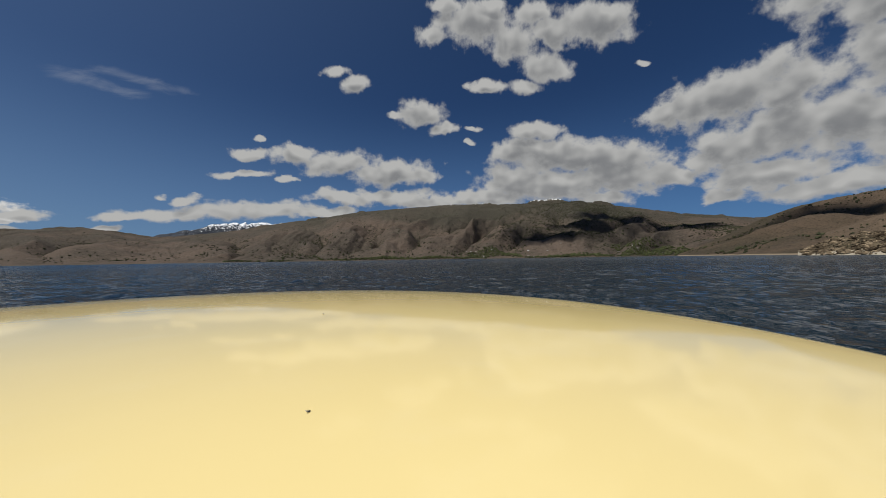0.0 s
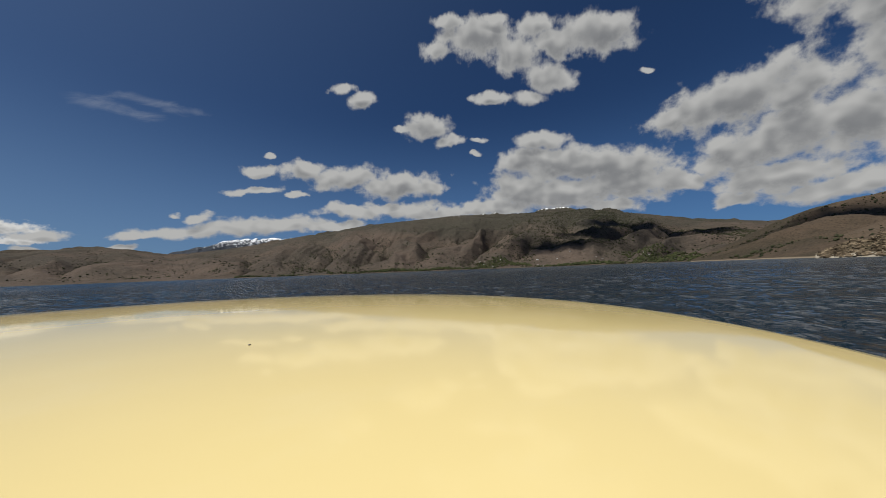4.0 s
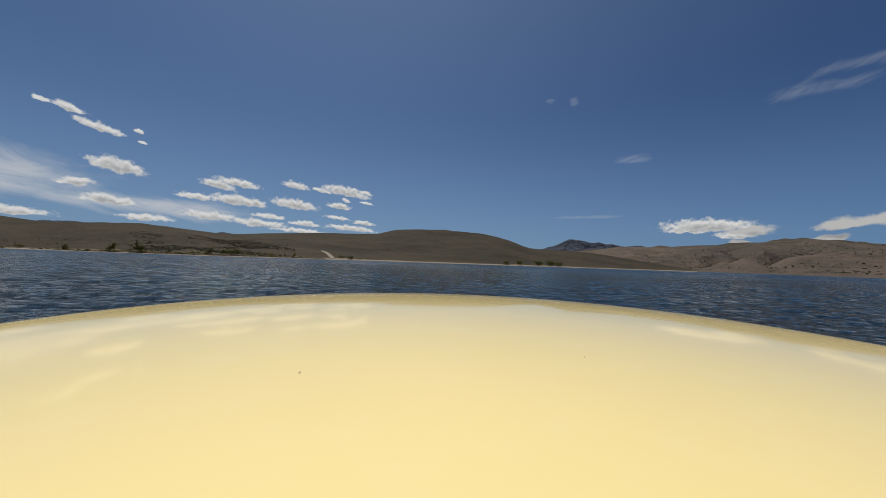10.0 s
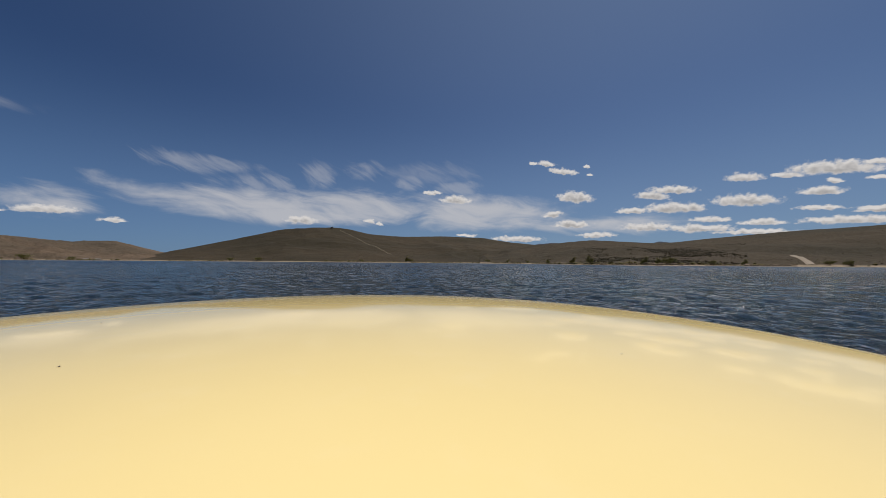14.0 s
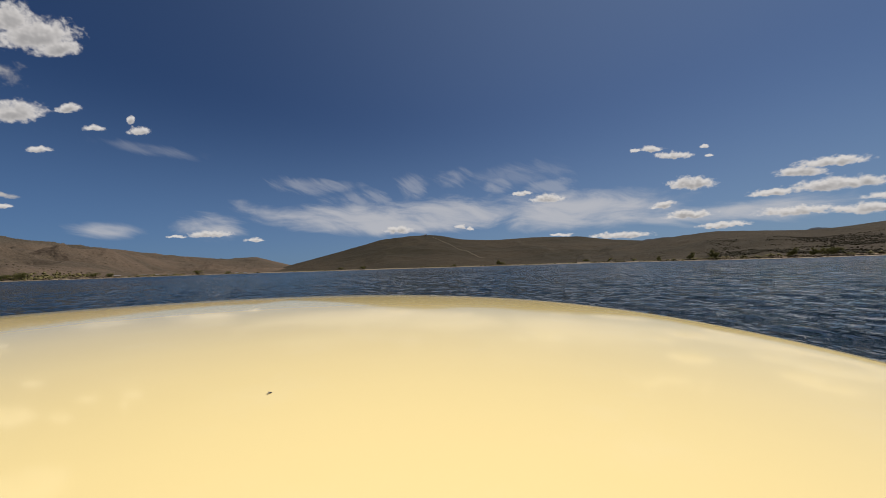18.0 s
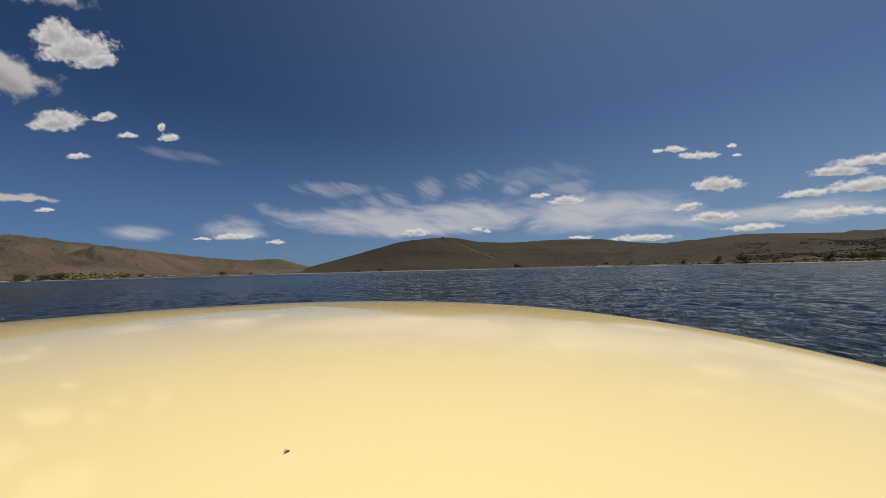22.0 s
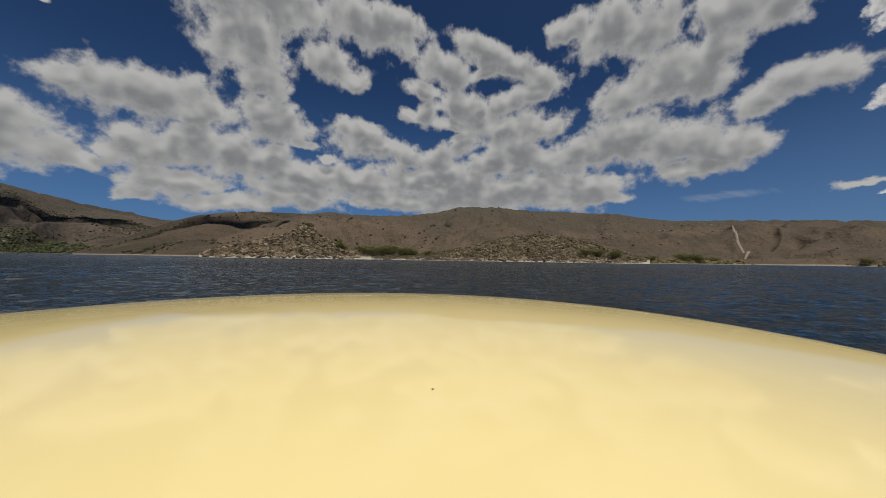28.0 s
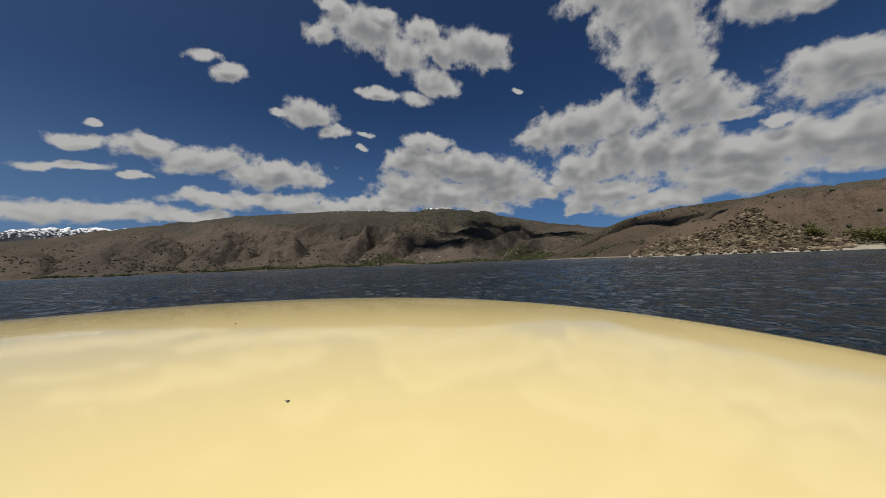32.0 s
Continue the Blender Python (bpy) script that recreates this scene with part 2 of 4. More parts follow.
def make_world():
    world = bpy.data.worlds.new("sky")
    scene.world = world
    world.use_nodes = True
    n = Nodes(world.node_tree)
    sky = n.add("ShaderNodeTexSky", sky_type="NISHITA", sun_disc=False, sun_elevation=radians(SUN_EL),
                sun_rotation=radians(-SUN_AZ), altitude=2200.0, air_density=1.0, dust_density=2.2, ozone_density=2.0)
    way = n.add("ShaderNodeTexCoord").outputs["Generated"]
    parts = n.add("ShaderNodeSeparateXYZ")
    n.put(way, parts.inputs[0])
    bearing = n.math("MULTIPLY", n.math("ARCTAN2", parts.outputs[1], parts.outputs[0]), 180 / math.pi)
    height = n.math("MULTIPLY", n.math("ARCSINE", parts.outputs[2]), 180 / math.pi)

    def place():
        node = n.add("ShaderNodeCombineXYZ")
        n.put(bearing, node.inputs[0])
        n.put(height, node.inputs[1])
        return node.outputs[0]

    def flat_of(heading, lift):
        # the sky's flat that faces this bearing; what lies behind it is sent far off
        a = radians(heading)
        across = n.vec("DOT_PRODUCT", way, (math.cos(a), math.sin(a), 0))
        ahead = n.vec("DOT_PRODUCT", way, (-math.sin(a), math.cos(a), 0))
        off = n.math("MULTIPLY", n.math("LESS_THAN", ahead, 0.25), 1000.0)
        ahead = n.math("DIVIDE", 57.3, n.math("MAXIMUM", ahead, 0.25))
        node = n.add("ShaderNodeCombineXYZ")
        n.put(n.math("MULTIPLY_ADD", across, ahead, off), node.inputs[0])
        n.put(n.math("MULTIPLY_ADD", parts.outputs[2], ahead, lift), node.inputs[1])
        return node.outputs[0]

    def nearest_heap(banks, lift, shift, blend, base):
        least = None
        for heading in sorted({h for h, _ in banks}):
            spot = n.vec("ADD", flat_of(heading, lift), shift)
            least = nearest(spot, [b for h, b in banks if h == heading], blend, least, base)
        return least

    def nearest(spot, banks, blend, least=None, base=1.0):
        for bank in banks:
            for u, e, w, h in bank:
                off = n.vec("MULTIPLY_ADD", spot, (1 / w, 1 / h, 0), (-u / w, -e / h + (0.3 if base > 1 else 0), 0))
                if base > 1:
                    off = n.vec("MAXIMUM", off, n.vec("MULTIPLY", off, (-1, -base, 0)))
                d = n.vec("LENGTH", off)
                least = d if least is None else n.math("SMOOTH_MIN", least, d, blend)
        return least

    def around(lift):
        # a drum round the eye, in degrees; far cloud, low in the sky, is flatter
        flat = n.vec("NORMALIZE", n.vec("MULTIPLY", way, (1, 1, 0)))
        level = n.math("ADD", height, lift)
        low = n.math("MULTIPLY", n.math("SUBTRACT", 1.0, n.math("EXPONENT", n.math("MULTIPLY", level, -0.11))), 9.0)
        node = n.add("ShaderNodeCombineXYZ")
        n.put(n.math("ADD", level, low), node.inputs[2])
        return n.vec("ADD", n.vec("MULTIPLY", flat, (57.3, 57.3, 0)), node.outputs[0])

    def billows(spot, scale, detail):
        node = n.add("ShaderNodeTexVoronoi", feature="F1", normalize=True)
        n.put(spot, node.inputs["Vector"])
        for key, value in (("Scale", scale), ("Detail", detail), ("Roughness", 0.45), ("Lacunarity", 2.2)):
            node.inputs[key].default_value = value
        return node.outputs["Distance"]

    here = place()

    def heap(banks, scale, ragged, swing, rise, deepest, bright, blend, base=1.0):
        """Cover and colour of heaped cloud: sunlit tops, grey bases, thin torn edges."""
        def dense_at(lift, fine):
            drum = around(lift)
            drift = n.add("ShaderNodeTexNoise")
            n.put(drum, drift.inputs["Vector"])
            for key, value in (("Scale", scale * 1.1), ("Detail", 4.0 if fine else 1.0), ("Roughness", 0.52)):
                drift.inputs[key].default_value = value
            torn = n.vec("SUBTRACT", drift.outputs["Color"], (0.5, 0.5, 0.5))
            body = n.math("SUBTRACT", 1.0, nearest_heap(banks, lift, n.vec("MULTIPLY", torn, (swing * 1.4, swing, 0.0)), blend, base))
            body = n.math("MINIMUM", body, 0.75)
            bent = n.vec("MULTIPLY_ADD", torn, (1.6 / scale, 1.6 / scale, 1.1 / scale), drum)
            puff = n.math("SUBTRACT", 0.42, billows(bent, scale * 1.2, 2.0 if fine else 0.0))
            body = n.math("MULTIPLY_ADD", puff, ragged * (0.62 if fine else 0.45), body)
            wisp = n.noise(drum, scale * 1.7, 8.0 if fine else 1.0, 0.60)
            return n.math("MULTIPLY_ADD", n.math("SUBTRACT", wisp, 0.5), ragged * 1.8, body)

        dense, over = dense_at(0.0, True), dense_at(rise, False)
        shade = n.math("MULTIPLY", n.ramp(over, -0.30, 0.90), n.ramp(dense, -0.10, 0.90))
        lit = n.math("SUBTRACT", 0.93, n.math("MULTIPLY", shade, deepest))
        lit = n.math("MULTIPLY_ADD", n.math("SUBTRACT", dense, over), 0.21, lit, clamp=True)
        return n.ramp(dense, -0.12, 0.44), n.mix(lit, (0.135, 0.142, 0.156), tuple(c * bright for c in (1.0, 0.994, 0.977)))

    deep = n.math("MULTIPLY_ADD", n.ramp(height, 5.0, 15.0), 0.12, 0.56)
    heaps = (cumulus_high, cumulus_west, cumulus_range, cumulus_northwest, cumulus_north, cumulus_northwest_high, cumulus_north_high, cumulus_north_low)
    cover, cloud = heap(heaps, 0.22, 0.95, 3.0, 1.6, deep, 0.445, 0.2)
    fair, fair_cloud = heap((cumulus_east, cumulus_southeast, cumulus_south, cumulus_southwest), 0.85, 0.70, 1.0, 0.40, 0.50, 0.63, 0.12, 1.8)
    # combed ice cloud: strands that hang down to the south
    def combed(turn, across, along, bending):
        slant = n.add("ShaderNodeVectorRotate", rotation_type="Z_AXIS")
        n.put(here, slant.inputs["Vector"])
        slant.inputs["Angle"].default_value = radians(turn)
        bend = n.noise(here, 0.09, 2.0, 0.5)
        comb = n.vec("MULTIPLY", slant.outputs[0], (along, across, 1.0))
        return n.noise(n.vec("ADD", comb, n.vec("MULTIPLY", bend, (0.0, bending, 0.0))), 1.0, 7.0, 0.6, 0.5)

    def veil_of(banks, strands, strength, low, top, contrast):
        veil = n.math("MINIMUM", n.math("SUBTRACT", 1.0, nearest(here, banks, 0.3)), 0.6)
        veil = n.math("MULTIPLY_ADD", n.math("SUBTRACT", strands, 0.5), contrast, veil)
        return n.math("MULTIPLY", n.ramp(veil, low, top), strength)

    level, hooked = combed(-6.0, 0.36, 0.10, 1.2), combed(-28.0, 0.62, 0.16, 1.5)
    veil = n.math("MAXIMUM", veil_of((cirrus,), level, 0.80, -0.30, 0.90, 2.5), veil_of((cirrus_hooks,), hooked, 0.34, -0.05, 0.95, 2.8))
    veil = n.math("MAXIMUM", veil, veil_of((faint_cirrus,), hooked, 0.20, -0.1, 0.9, 2.2))
    veil = n.math("MAXIMUM", veil, veil_of((cirrus_west,), combed(14.0, 0.7, 0.2, 1.0), 0.20, -0.1, 0.9, 2.2))
    # pale air low over the horizon, most on the sun's side
    flat = Vector((sun_way.x, sun_way.y, 0)).normalized()
    sunward = n.math("MULTIPLY_ADD", n.vec("DOT_PRODUCT", way, tuple(flat)), 0.5, 0.5)
    low = n.math("SUBTRACT", 1.0, n.ramp(height, -2.0, 26.0))
    murk = n.math("MULTIPLY", n.math("MULTIPLY", low, n.math("MULTIPLY_ADD", sunward, 0.30, 0.45)), 0.85)
    tint = n.add("ShaderNodeVectorMath", operation="MULTIPLY")
    n.put(sky.outputs[0], tint.inputs[0])
    n.put((0.0222, 0.0340, 0.0475), tint.inputs[1])
    # dusty air brightens towards the sun
    aureole = n.math("POWER", n.math("MAXIMUM", n.vec("DOT_PRODUCT", way, tuple(sun_way)), 0.0), 2.5)
    # clear sky is deepest a quarter turn away from the sun
    off = n.vec("DOT_PRODUCT", way, tuple(sun_way))
    deepen = n.math("POWER", n.math("SUBTRACT", 1.0, n.math("MULTIPLY", off, off)), 2.0)
    blue = n.vec("MULTIPLY", tint.outputs[0], n.mix(deepen, (1.04, 1.04, 1.04), (0.80, 0.82, 0.86)))
    colour = n.mix(n.math("MULTIPLY", aureole, 0.17), blue, (0.41, 0.50, 0.58))
    colour = n.mix(murk, colour, n.mix(sunward, (0.095, 0.225, 0.480), (0.205, 0.305, 0.430)))
    colour = n.mix(veil, colour, (0.50, 0.515, 0.54))
    colour = n.mix(fair, colour, fair_cloud)
    colour = n.mix(cover, colour, cloud)
    back = n.add("ShaderNodeBackground")
    n.put(colour, back.inputs[0])
    back.inputs[1].default_value = 1.0
    n.put(back.outputs[0], n.add("ShaderNodeOutputWorld").inputs[0])


make_world()

# ---- materials ----


def material(name):
    m = bpy.data.materials.new(name)
    m.use_nodes = True
    n = Nodes(m.node_tree)
    shader = n.add("ShaderNodeBsdfPrincipled")
    n.put(shader.outputs[0], n.add("ShaderNodeOutputMaterial").inputs[0])
    return m, n, shader


def bump(n, shader, height, strength, distance):
    node = n.add("ShaderNodeBump")
    node.inputs["Strength"].default_value, node.inputs["Distance"].default_value = strength, distance
    n.put(height, node.inputs["Height"])
    n.put(node.outputs[0], shader.inputs["Normal"])


def plain(name, low, high, scale=3.0, rough=0.8, metal=0.0, relief=0.3, depth=0.01):
    m, n, shader = material(name)
    spot = n.add("ShaderNodeTexCoord").outputs["Object"]
    wide, fine = n.noise(spot, scale, 5.0), n.noise(spot, scale * 9, 4.0)
    n.put(n.mix(n.math("MULTIPLY_ADD", fine, 0.45, n.math("MULTIPLY", n.ramp(wide, 0.3, 0.7), 0.55)), low, high), shader.inputs["Base Color"])
    shader.inputs["Roughness"].default_value, shader.inputs["Metallic"].default_value = rough, metal
    bump(n, shader, fine, relief, depth)
    return m


def leafy(name, low, high, bias=1.0, patch=0.0, thin=0.0):
    m, n, shader = material(name)
    pick = n.add("ShaderNodeNewGeometry").outputs["Random Per Island"]
    pick = n.math("POWER", pick, bias)
    if patch:
        where = n.add("ShaderNodeNewGeometry").outputs["Position"]
        pick = n.math("MULTIPLY", n.math("MULTIPLY_ADD", pick, 0.7, 0.3), n.ramp(n.noise(where, 1.0 / patch, 4.0, 0.6), 0.36, 0.62))
    colour = n.mix(pick, low, high)
    n.put(colour, shader.inputs["Base Color"])
    shader.inputs["Roughness"].default_value = 0.85
    shader.inputs["Specular IOR Level"].default_value = 0.1
    if thin:
        # sunlight shines through thin leaves
        through_leaf, blend = n.add("ShaderNodeBsdfTranslucent"), n.add("ShaderNodeMixShader")
        n.put(colour, through_leaf.inputs[0])
        blend.inputs[0].default_value = thin
        n.put(shader.outputs[0], blend.inputs[1])
        n.put(through_leaf.outputs[0], blend.inputs[2])
        n.put(blend.outputs[0], [k for k in m.node_tree.nodes if k.type == "OUTPUT_MATERIAL"][0].inputs[0])
    return m


def hillside(name, soil, scrub, rock, patch, grain, sand=(0.24, 0.195, 0.14), beach=1.6, snow=None, speck=0.5, rills=3.0, high=None):
    """Dry slope: soil with scrub in patches, rock showing through, a pale bank along the water; snow = (height, bearing noise) on high ones."""
    m, n, shader = material(name)
    geo = n.add("ShaderNodeNewGeometry")
    where = geo.outputs["Position"]
    xyz = n.add("ShaderNodeSeparateXYZ")
    n.put(where, xyz.inputs[0])
    broad = n.noise(where, 1.0 / patch, 5.0, 0.55, 0.4)
    mid = n.noise(where, 5.0 / patch, 6.0, 0.6)
    fine = n.noise(where, 1.0 / grain, 5.0, 0.65)
    colour = n.mix(n.ramp(broad, 0.38, 0.62), soil, scrub)
    colour = n.mix(n.math("MULTIPLY", n.ramp(mid, 0.52, 0.72), 0.55), colour, rock)
    if high:
        # greyer scrub on the upper slopes
        start, end, upper = high
        level = n.math("MULTIPLY_ADD", n.math("SUBTRACT", broad, 0.5), (end - start) * 2.2, xyz.outputs[2])
        colour = n.mix(n.math("MULTIPLY", n.ramp(level, start, end), 0.85), colour, upper)
    dots = n.math("MULTIPLY", n.ramp(fine, 0.52, 0.66), speck)
    colour = n.mix(dots, colour, tuple(c * 0.42 for c in scrub))
    pale = n.math("MULTIPLY", n.ramp(fine, 0.48, 0.34), 0.35)
    colour = n.mix(pale, colour, tuple(min(1, c * 1.5) for c in soil))
    edge = n.math("MULTIPLY_ADD", n.math("SUBTRACT", mid, 0.5), beach * 2.0, xyz.outputs[2])
    colour = n.mix(n.math("MULTIPLY", n.math("SUBTRACT", 1.0, n.ramp(edge, beach * 0.6, beach * 1.2)), 0.8), colour, sand)
    if snow:
        level, reach = snow
        top = n.math("MULTIPLY_ADD", n.math("SUBTRACT", n.noise(where, 26.0 / patch, 6.0, 0.65), 0.5), reach, xyz.outputs[2])
        colour = n.mix(n.ramp(top, level, level + reach * 0.06), colour, (0.80, 0.82, 0.86))
    n.put(colour, shader.inputs["Base Color"])
    shader.inputs["Roughness"].default_value = 0.95
    shader.inputs["Specular IOR Level"].default_value = 0.1
    bump(n, shader, n.math("MULTIPLY_ADD", mid, rills, fine), 0.8, grain * 0.4)
    return m


def make_water():
    m, n, shader = material("lake_water")
    where = n.add("ShaderNodeNewGeometry").outputs["Position"]
    wind = n.vec("MULTIPLY", where, (1.0, 0.6, 1.0))
    gust = n.noise(where, 0.012, 4.0, 0.55, 0.6)
    chop, ripple = n.noise(wind, 5.0, 3.0, 0.55, 0.4), n.noise(wind, 15.0, 2.0, 0.55, 0.3)
    swell = n.noise(wind, 1.5, 3.0, 0.5, 0.3)
    n.put(n.mix(n.ramp(gust, 0.35, 0.65), (0.006, 0.014, 0.023), (0.011, 0.020, 0.026)), shader.inputs["Base Color"])
    shader.inputs["IOR"].default_value = 1.33
    shader.inputs["Specular IOR Level"].default_value = 0.27
    # the farther out, the more ripples blend into one sheen
    out = n.ramp(n.vec("LENGTH", where), 6.0, 170.0, False)
    n.put(n.math("MULTIPLY_ADD", out, 0.16, n.math("MULTIPLY_ADD", gust, 0.06, 0.035)), shader.inputs["Roughness"])
    total = n.math("MULTIPLY_ADD", ripple, 0.30, n.math("MULTIPLY_ADD", swell, 1.6, chop))
    node = n.add("ShaderNodeBump")
    node.inputs["Distance"].default_value = 0.27
    n.put(n.math("MULTIPLY", n.math("MULTIPLY_ADD", gust, 0.7, 0.65), n.math("MULTIPLY_ADD", out, -0.45, 1.0)), node.inputs["Strength"])
    n.put(total, node.inputs["Height"])
    n.put(node.outputs[0], shader.inputs["Normal"])
    return m


def make_gelcoat():
    m, n, shader = material("yellow_gelcoat")
    spot = n.add("ShaderNodeTexCoord").outputs["Object"]
    wide = n.noise(spot, 0.9, 2.0)
    dust = n.noise(spot, 5.0, 4.0, 0.6)
    colour = n.mix(n.ramp(wide, 0.3, 0.7), (0.700, 0.572, 0.262), (0.720, 0.590, 0.278))
    colour = n.mix(n.math("MULTIPLY", n.ramp(dust, 0.5, 0.8), 0.10), colour, (0.72, 0.66, 0.48))
    n.put(colour, shader.inputs["Base Color"])
    n.put(n.math("MULTIPLY_ADD", dust, 0.06, 0.035), shader.inputs["Roughness"])
    shader.inputs["IOR"].default_value = 1.37
    shader.inputs["Specular Tint"].default_value = (1.0, 0.95, 0.84, 1)
    shader.inputs["Coat Weight"].default_value = 0.08
    shader.inputs["Coat Roughness"].default_value = 0.05
    bump(n, shader, wide, 0.10, 0.006)
    return m


WATER = make_water()
GELCOAT = make_gelcoat()
RANGE = hillside("range_slope", (0.094, 0.072, 0.057), (0.056, 0.047, 0.038), (0.066, 0.056, 0.048), 520.0, 9.0, sand=(0.085, 0.072, 0.05), beach=1.2, speck=0.6, rills=10.0, high=(150.0, 360.0, (0.046, 0.044, 0.034)), snow=(470.0, 110.0))
# haze is put into the far mountains' base colours as a blue cast
HAZED_SNOWY = hillside("hazed_snow_slope", (0.052, 0.059, 0.073), (0.042, 0.049, 0.063), (0.070, 0.077, 0.091), 500.0, 30.0, snow=(385.0, 560.0))
HAZED_ROCK = hillside("hazed_rock", (0.046, 0.055, 0.074), (0.038, 0.045, 0.064), (0.064, 0.068, 0.079), 600.0, 40.0, speck=0.3)
BROWN = hillside("brown_slope", (0.041, 0.032, 0.020), (0.028, 0.024, 0.015), (0.036, 0.029, 0.020), 240.0, 2.6, beach=1.3, speck=0.65)
ROCKY = hillside("rocky_slope", (0.100, 0.074, 0.053), (0.064, 0.051, 0.037), (0.073, 0.056, 0.043), 200.0, 2.8, beach=1.4, speck=0.5, rills=14.0, high=(45.0, 95.0, (0.062, 0.053, 0.040)))
SCRUB_SLOPE = hillside("scrub_slope", (0.076, 0.056, 0.040), (0.044, 0.037, 0.026), (0.056, 0.045, 0.035), 160.0, 3.4, beach=1.6, speck=0.8, rills=6.0)
RUBBLE = hillside("rubble_ground", (0.108, 0.086, 0.056), (0.050, 0.042, 0.027), (0.130, 0.106, 0.074), 40.0, 1.1, sand=(0.36, 0.325, 0.26), beach=2.8, speck=0.9)
STONE = leafy("boulder_stone", (0.030, 0.022, 0.014), (0.30, 0.235, 0.160), 1.5, 6.0)
LEAF_SPRING = leafy("spring_leaves", (0.15, 0.155, 0.060), (0.27, 0.265, 0.11), thin=0.62)
LEAF_DARK = leafy("dark_leaves", (0.022, 0.028, 0.012), (0.055, 0.062, 0.026))
SAGE = leafy("sagebrush", (0.040, 0.034, 0.020), (0.085, 0.072, 0.042))
SAGE_DARK = leafy("dark_sagebrush", (0.016, 0.015, 0.009), (0.042, 0.037, 0.022))
SHRUB = leafy("olive_shrubs", (0.055, 0.050, 0.020), (0.135, 0.118, 0.050))
JUNIPER = leafy("juniper", (0.022, 0.026, 0.014), (0.05, 0.052, 0.028))
BARK = plain("bark", (0.05, 0.038, 0.028), (0.12, 0.095, 0.07), 4.0, 0.9, 0.0, 0.8, 0.02)
DIRT = plain("dirt_track", (0.14, 0.115, 0.085), (0.21, 0.175, 0.13), 0.3, 0.95, 0.0, 0.4, 0.05)
WHITE_WALL = plain("white_siding", (0.28, 0.27, 0.25), (0.40, 0.39, 0.37), 0.8, 0.7)
TAN_WALL = plain("tan_siding", (0.20, 0.16, 0.115), (0.30, 0.24, 0.175), 0.8, 0.7)
ROOF = plain("grey_roof", (0.11, 0.105, 0.10), (0.20, 0.195, 0.19), 1.0, 0.6)
ROOF_WHITE = plain("white_metal_roof", (0.40, 0.42, 0.44), (0.52, 0.54, 0.56), 0.6, 0.45)
DARK = plain("dark_rubber", (0.015, 0.015, 0.015), (0.04, 0.04, 0.04), 5.0, 0.6)
STEEL = plain("weathered_steel", (0.16, 0.15, 0.14), (0.30, 0.28, 0.26), 3.0, 0.5, 0.6)
GLASS = plain("window_glass", (0.02, 0.025, 0.03), (0.04, 0.045, 0.05), 2.0, 0.08)

# ---- shapes ----
LATTICE = np.random.RandomState(7).rand(256, 256)


def value_noise(x, y):
    xi, yi = np.floor(x).astype(int), np.floor(y).astype(int)
    u, v = x - xi, y - yi
    u, v = u * u * u * (u * (u * 6 - 15) + 10), v * v * v * (v * (v * 6 - 15) + 10)
    a, b = LATTICE[xi % 256, yi % 256], LATTICE[(xi + 1) % 256, yi % 256]
    c, d = LATTICE[xi % 256, (yi + 1) % 256], LATTICE[(xi + 1) % 256, (yi + 1) % 256]
    return (a * (1 - u) + b * u) * (1 - v) + (c * (1 - u) + d * u) * v


def fbm(x, y, octaves=5, gain=0.5, ridged=False):
    total, weight, amount = 0.0, 0.0, 1.0
    for k in range(octaves):
        v = value_noise(x * 2.03 ** k + 17.3 * k, y * 2.03 ** k + 5.1 * k)
        if ridged:
            v = 1 - np.abs(2 * v - 1)
        total, weight, amount = total + v * amount, weight + amount, amount * gain
    return total / weight


def mesh_object(name, verts, faces, mat, smooth=True, parent=None):
    me = bpy.data.meshes.new(name)
    me.from_pydata([tuple(v) for v in verts], [], faces)
    me.materials.append(mat)
    if smooth:
        me.polygons.foreach_set("use_smooth", [True] * len(me.polygons))
    me.update()
    ob = new(name, me)
    ob.parent = parent
    return ob


def grid_object(name, x, y, z, mat, wrap=False):
    """A sheet from arrays of shape (columns, rows)."""
    cols, rows = x.shape
    me = bpy.data.meshes.new(name)
    i = np.arange(cols * rows).reshape(cols, rows)
    j = np.concatenate([i, i[:1]]) if wrap else i
    quads = np.stack([j[:-1, :-1], j[:-1, 1:], j[1:, 1:], j[1:, :-1]], -1).reshape(-1, 4)
    me.vertices.add(cols * rows)
    me.vertices.foreach_set("co", np.stack([x, y, z], -1).ravel())
    me.loops.add(quads.size)
    me.loops.foreach_set("vertex_index", quads.ravel())
    me.polygons.add(len(quads))
    me.polygons.foreach_set("loop_start", np.arange(0, quads.size, 4))
    me.polygons.foreach_set("use_smooth", [True] * len(quads))
    me.materials.append(mat)
    me.update(calc_edges=True)
    me.validate()
    return new(name, me)


def part(name, bm, mat, parent, label=""):
    me = bpy.data.meshes.new(name)
    bm.to_mesh(me)
    bm.free()
    me.materials.append(mat)
    ob = new(name, me)
    ob.parent = parent
    return tagged(ob, label)


def add_box(bm, sx, sy, sz, at=(0, 0, 0), turn=0.0, bevel=0.0):
    made = bmesh.ops.create_cube(bm, size=1.0, matrix=pose(*at, 0, 0, turn) @ Matrix.Diagonal((sx, sy, sz, 1)))
    if bevel:
        edges = list({e for v in made["verts"] for e in v.link_edges})
        bmesh.ops.bevel(bm, geom=edges, offset=bevel, segments=1, affect="EDGES", profile=0.5)
    return bm


def bearing_xy(az, dist):
    a = np.radians(az)
    return -np.sin(a) * dist, np.cos(a) * dist


